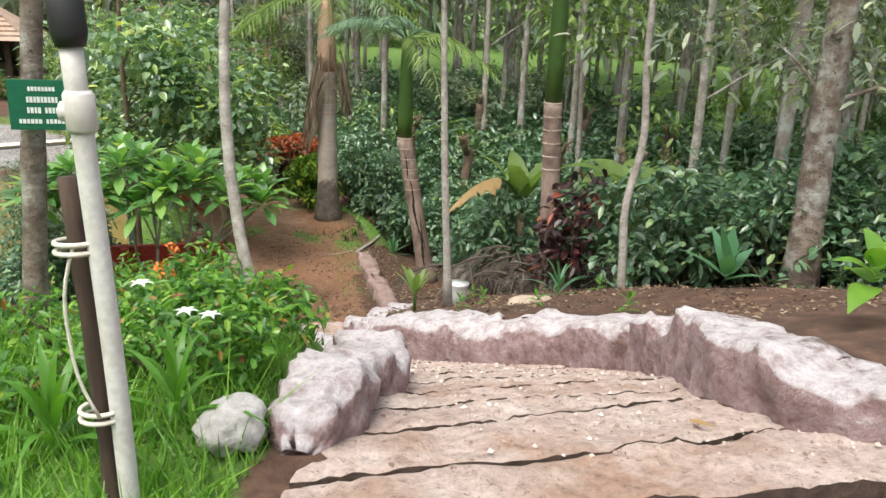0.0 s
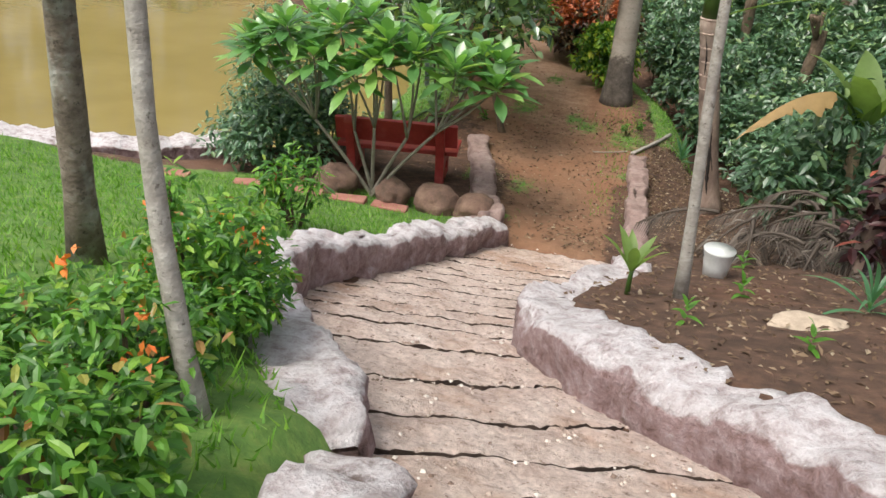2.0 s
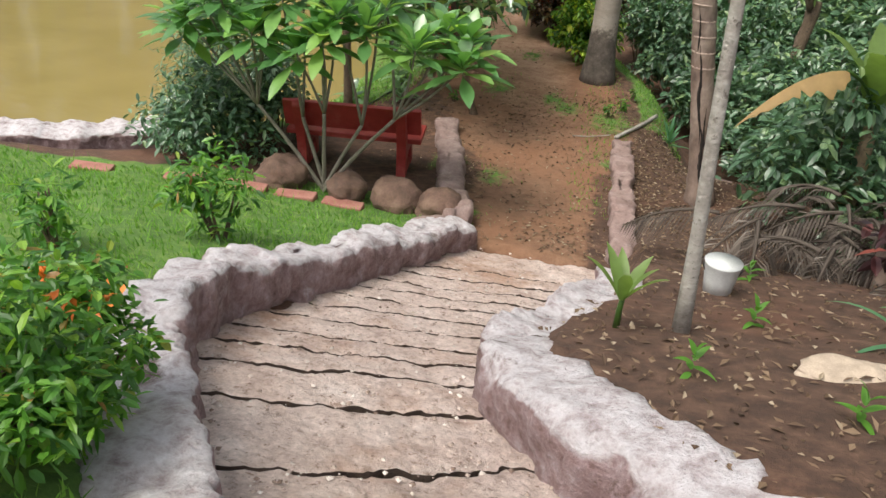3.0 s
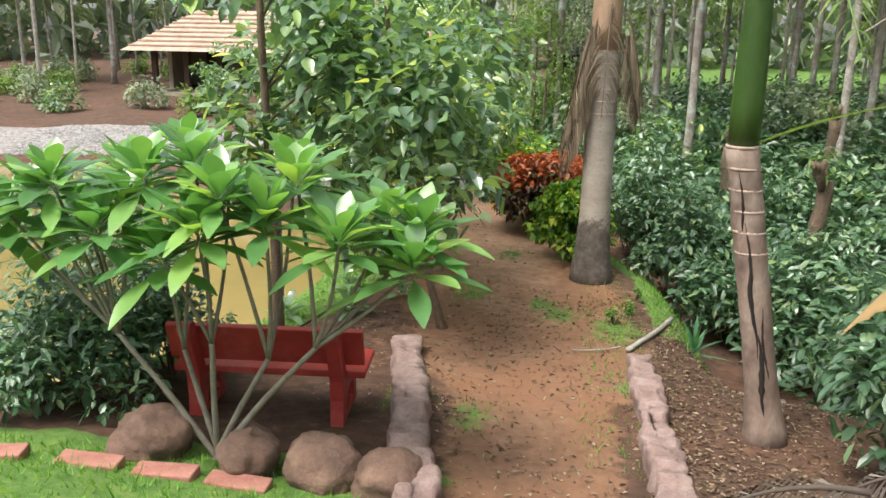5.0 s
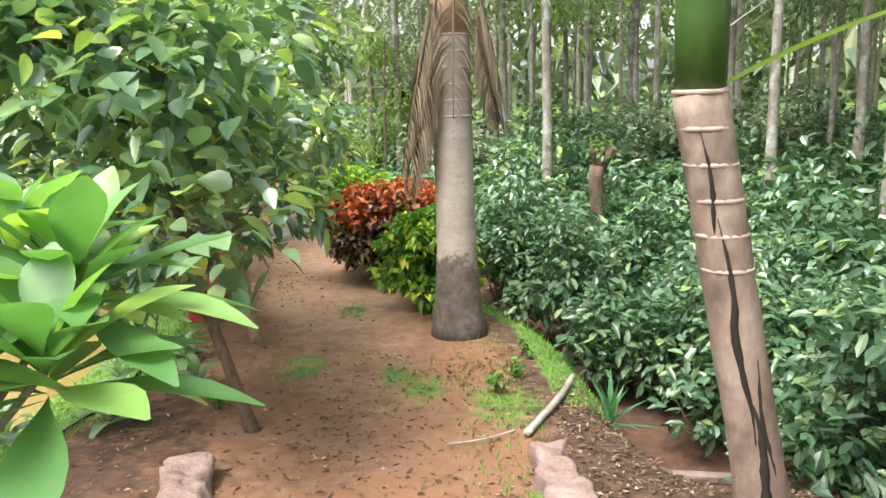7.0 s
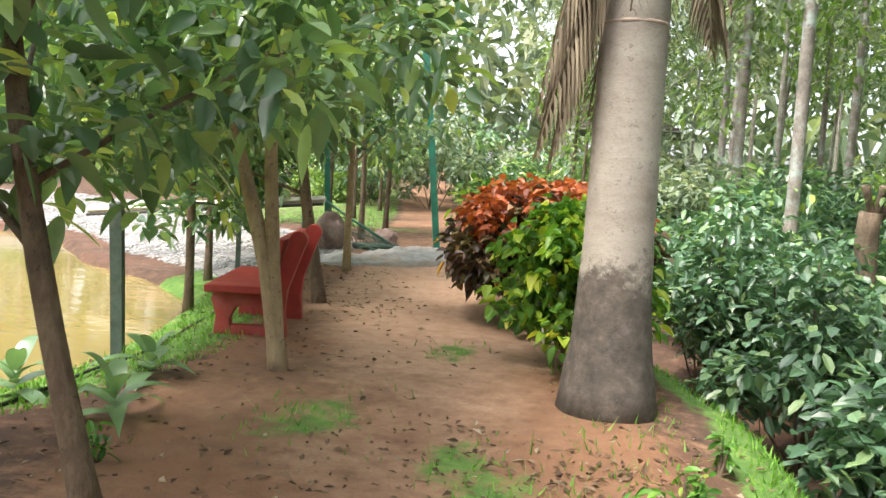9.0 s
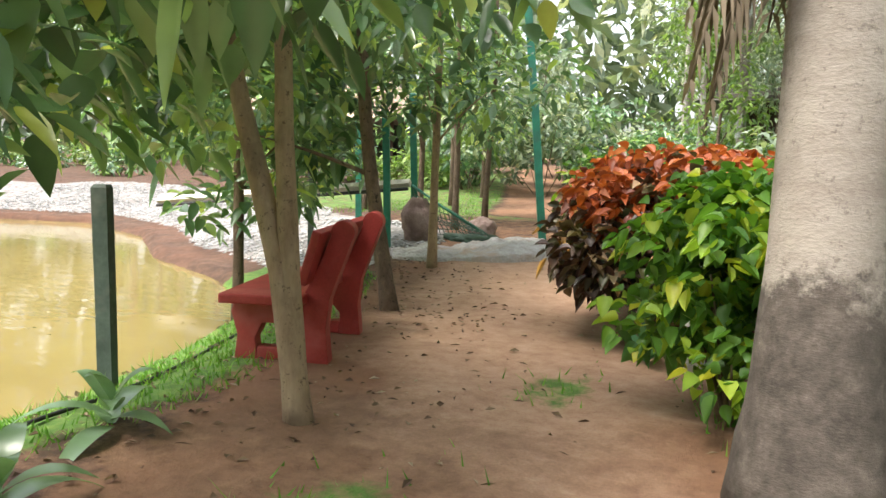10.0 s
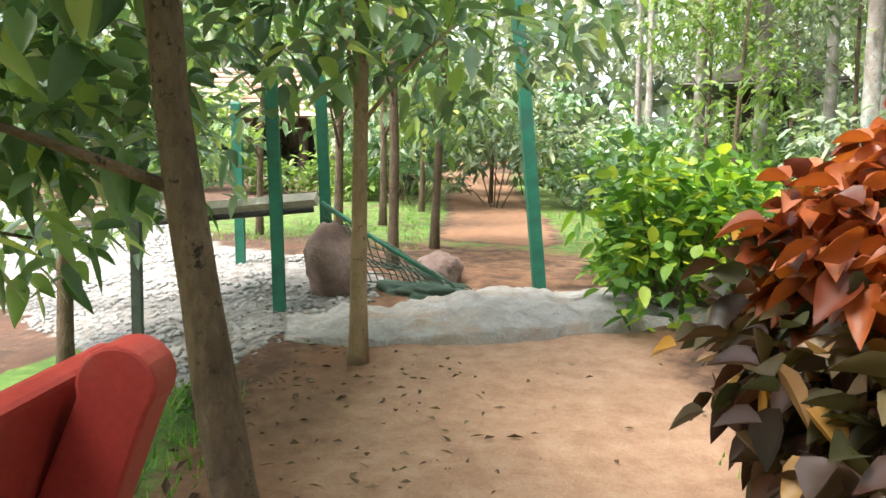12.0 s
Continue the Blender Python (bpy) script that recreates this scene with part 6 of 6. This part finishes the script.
# distant woods all round, one mass
wp, wd = [], []
for k in range(44000):
    a = rng.random() * 2 * math.pi
    rr = 56 + 22 * rng.random()
    wp.append((rr * math.sin(a) - 2, rr * math.cos(a) + 14, -1 + (12 if math.sin(a) > 0.25 else 24) * rng.random() ** 1.2))
wp = np.array(wp)
wd = rng.normal(size=wp.shape)
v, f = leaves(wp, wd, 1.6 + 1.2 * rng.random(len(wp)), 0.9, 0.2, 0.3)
tagged(new("far_woods", mesh_of("far_woods", v, f, M_L_FAR, False)), label="grey-green woods all round the garden, haze put into the leaf colour", category="woods", kind="stuff")


# ---- grass, litter and pebbles ----
def scatter(n, x0, x1, y0, y1, keep):
    x, y = x0 + (x1 - x0) * rng.random(n), y0 + (y1 - y0) * rng.random(n)
    k = keep(x, y)
    return x[k], y[k]


def grass_keep(x, y):
    dl, ps, dr = edge_l(y) - x, pond_side(x, y), x - edge_r(y)
    a = (dl > 0.34) & (y < 12.0 - 0.25 * np.clip(dl, 0, 8)) & (ps > 0.7) & (rng.random(len(x)) < np.clip(1.35 - 0.1 * dl, 0.2, 1))
    b = (y > 13.5) & (ps < 1.2) & (ps > 0.05) & (x > -8.5) & (y < 21.8)
    c = (y > 16.2) & (y < 23) & (dr > 0.38) & (dr < 1.1) & (rng.random(len(x)) < 0.8)
    d = (y < 3.1) & (x < -1.3) & (rng.random(len(x)) < 0.5)
    e = (y > 26) & (np.abs(x - (edge_l(y) + edge_r(y)) / 2) > 0.9) & (x > -13) & (x < -3) & (rng.random(len(x)) < 0.25)
    g = (y > 12.5) & (y < 22) & (np.abs(dr + 0.2) < 0.35) & (rng.random(len(x)) < 0.35)
    h = np.zeros(len(x), bool)
    for px_, py_, pr_ in PATCHES:
        h |= rng.random(len(x)) < 0.22 * np.exp(-1.6 * (((x - px_) / pr_) ** 2 + ((y - py_) / (pr_ * 1.6)) ** 2))
    return a | b | c | d | e | g | h


x, y = scatter(230000, -11, 3, 1.0, 32, grass_keep)
x2, y2 = scatter(9000, -3.6, -1.3, 2.0, 4.3, lambda x, y: edge_l(y) - x > 0.2)
x, y = np.r_[x, x2], np.r_[y, y2]
z = land(x, y)
n = len(x)
gl = 0.035 + 0.05 * rng.random(n)
tall = rng.random(n) < 0.03
gl = np.where(tall, gl * 2.2, gl)
gd = np.stack([rng.normal(size=n) * 0.55, rng.normal(size=n) * 0.55, np.ones(n)], 1)
gd = unit(gd)
side_ = unit(np.stack([rng.normal(size=n), rng.normal(size=n), np.zeros(n)], 1)) * (0.0045 + 0.003 * rng.random(n))[:, None]
near = (x < -1.3) & (y < 4.3) & (rng.random(n) < 0.7)
gl = np.where(near, gl * 2.6, gl)
base = np.stack([x, y, z], 1)
v = np.stack([base - side_, base + side_, base + gd * gl[:, None]], 1).reshape(-1, 3)
f = np.arange(n * 3).reshape(-1, 3)
tagged(new("grass", mesh_of("grass", v, f, M_LAWN, False)), label="short bright green lawn grass on slope and banks", category="grass", kind="stuff")


def litter_keep(x, y):
    dr, dl = x - edge_r(y), edge_l(y) - x
    a = (dr > 0.3) & (dr < 3.2) & (y > 5) & (y < 15.5)
    b = (y > 10.5) & (dr < 0.3) & (dl < 0.2) & (rng.random(len(x)) < np.where(y > 15, 0.06, 0.6 * np.clip(np.sin(x * 3.1 + 1.7 * np.sin(y * 1.9)) * np.sin(y * 2.3) + 0.35, 0.12, 1)))
    c = (y > 12) & (y < 18) & (dr > -0.4) & (dr < 0.9) & (rng.random(len(x)) < 0.5)
    d = (y > 13) & (dl > -0.3) & (dl < 1.3) & (rng.random(len(x)) < 0.5)
    e = np.zeros(len(x), bool)
    for tx, ty in ((-5.5, 20.9), (-6.2, 22.2), (-4.4, 18.2), (-4.9, 20.2), (-3.7, 15.8)):
        e |= rng.random(len(x)) < 0.5 * np.exp(-((x - tx) ** 2 + (y - ty) ** 2) / 0.5)
    return a | b | c | d | e


x, y = scatter(30000, -8, 4, 5, 24, litter_keep)
x3, y3 = scatter(5200, -3.4, 0.2, 11.2, 17.5, lambda x, y: (x < edge_r(y) + 0.5) & (x > edge_l(y)) & (rng.random(len(x)) < 0.25 + 0.75 * np.clip(np.sin(x * 2.7 + y) * np.sin(y * 1.7 + 0.6) + 0.2, 0, 1)))
x4, y4 = scatter(4200, -1.2, 1.2, 12.2, 17.0, lambda x, y: (x > edge_r(y) + 0.2) & (x < edge_r(y) + 1.7))
x, y = np.r_[x, x3, x4], np.r_[y, y3, y4]
n = len(x)
v, f = leaves(np.stack([x, y, land(x, y) + 0.012], 1), np.stack([rng.normal(size=n), rng.normal(size=n), 0.15 * rng.normal(size=n)], 1), 0.02 + 0.065 * rng.random(n) ** 1.5, 0.010 + 0.024 * rng.random(n), 0.25, 0.05)
tagged(new("leaf_litter", mesh_of("leaf_litter", v, f, M_L_DRY, False)), label="scattered dry brown fallen leaves", category="litter", kind="stuff")

x, y = scatter(3200, -3.0, 1.2, 3.4, 11.0, lambda x, y: (x < edge_r(y) - 0.08) & (x > edge_l(y) + 0.08))
n = len(x)
sz = (0.005 + 0.013 * rng.random(n) ** 2)[:, None, None]
cv = np.array([(1, 0.2, 0), (-0.3, 0.9, 0.1), (-0.8, -0.5, 0), (0.3, -0.8, 0.05), (0, 0, 0.7)])
cf = np.array([(0, 1, 4), (1, 2, 4), (2, 3, 4), (3, 0, 4)])
ang = rng.random(n) * 6.283
ca, sn = np.cos(ang)[:, None], np.sin(ang)[:, None]
rv = np.stack([cv[None, :, 0] * ca - cv[None, :, 1] * sn, cv[None, :, 0] * sn + cv[None, :, 1] * ca, np.tile(cv[:, 2], (n, 1))], -1)
v = (rv * sz + np.stack([x, y, prof(y) + 0.006], 1)[:, None]).reshape(-1, 3)
f = (np.arange(n)[:, None, None] * 5 + cf[None]).reshape(-1, 3)
tagged(new("grit", mesh_of("grit", v, f, M_GRIT, False)), label="loose crumbs of concrete and soil on the ramp", category="grit", kind="stuff")

x, y = scatter(20000, -20, -7, 21.4, 30, lambda x, y: (pond_side(x, y) > 0.5) & (pond_side(x, y) < 2.8 + 0.3 * np.sin(x * 2.1)) & (y > 21.2))
z = land(x, y)
pv = np.array([(1, 0.1, 0), (0.1, 0.8, 0.05), (-0.9, 0, -0.05), (0, -0.75, 0), (0.05, 0.1, 0.55), (0, 0, -0.5)])
pf = np.array([(0, 1, 4), (1, 2, 4), (2, 3, 4), (3, 0, 4), (1, 0, 5), (2, 1, 5), (3, 2, 5), (0, 3, 5)])
sc = (0.022 + 0.04 * rng.random(len(x)))[:, None, None] * (1, 1, 0.85)
ang = rng.random(len(x)) * 6.283
ca, sn = np.cos(ang), np.sin(ang)
rv = np.stack([pv[None, :, 0] * ca[:, None] - pv[None, :, 1] * sn[:, None], pv[None, :, 0] * sn[:, None] + pv[None, :, 1] * ca[:, None], np.tile(pv[:, 2], (len(x), 1))], -1)
v = (rv * sc + np.stack([x, y, z], 1)[:, None]).reshape(-1, 3)
f = (np.arange(len(x))[:, None, None] * 6 + pf[None]).reshape(-1, 3)
tagged(new("pebbles", mesh_of("pebbles", v, f, M_PEBBLE, True)), label="bright white pebbles spread along the pond bank", category="pebbles", kind="stuff")
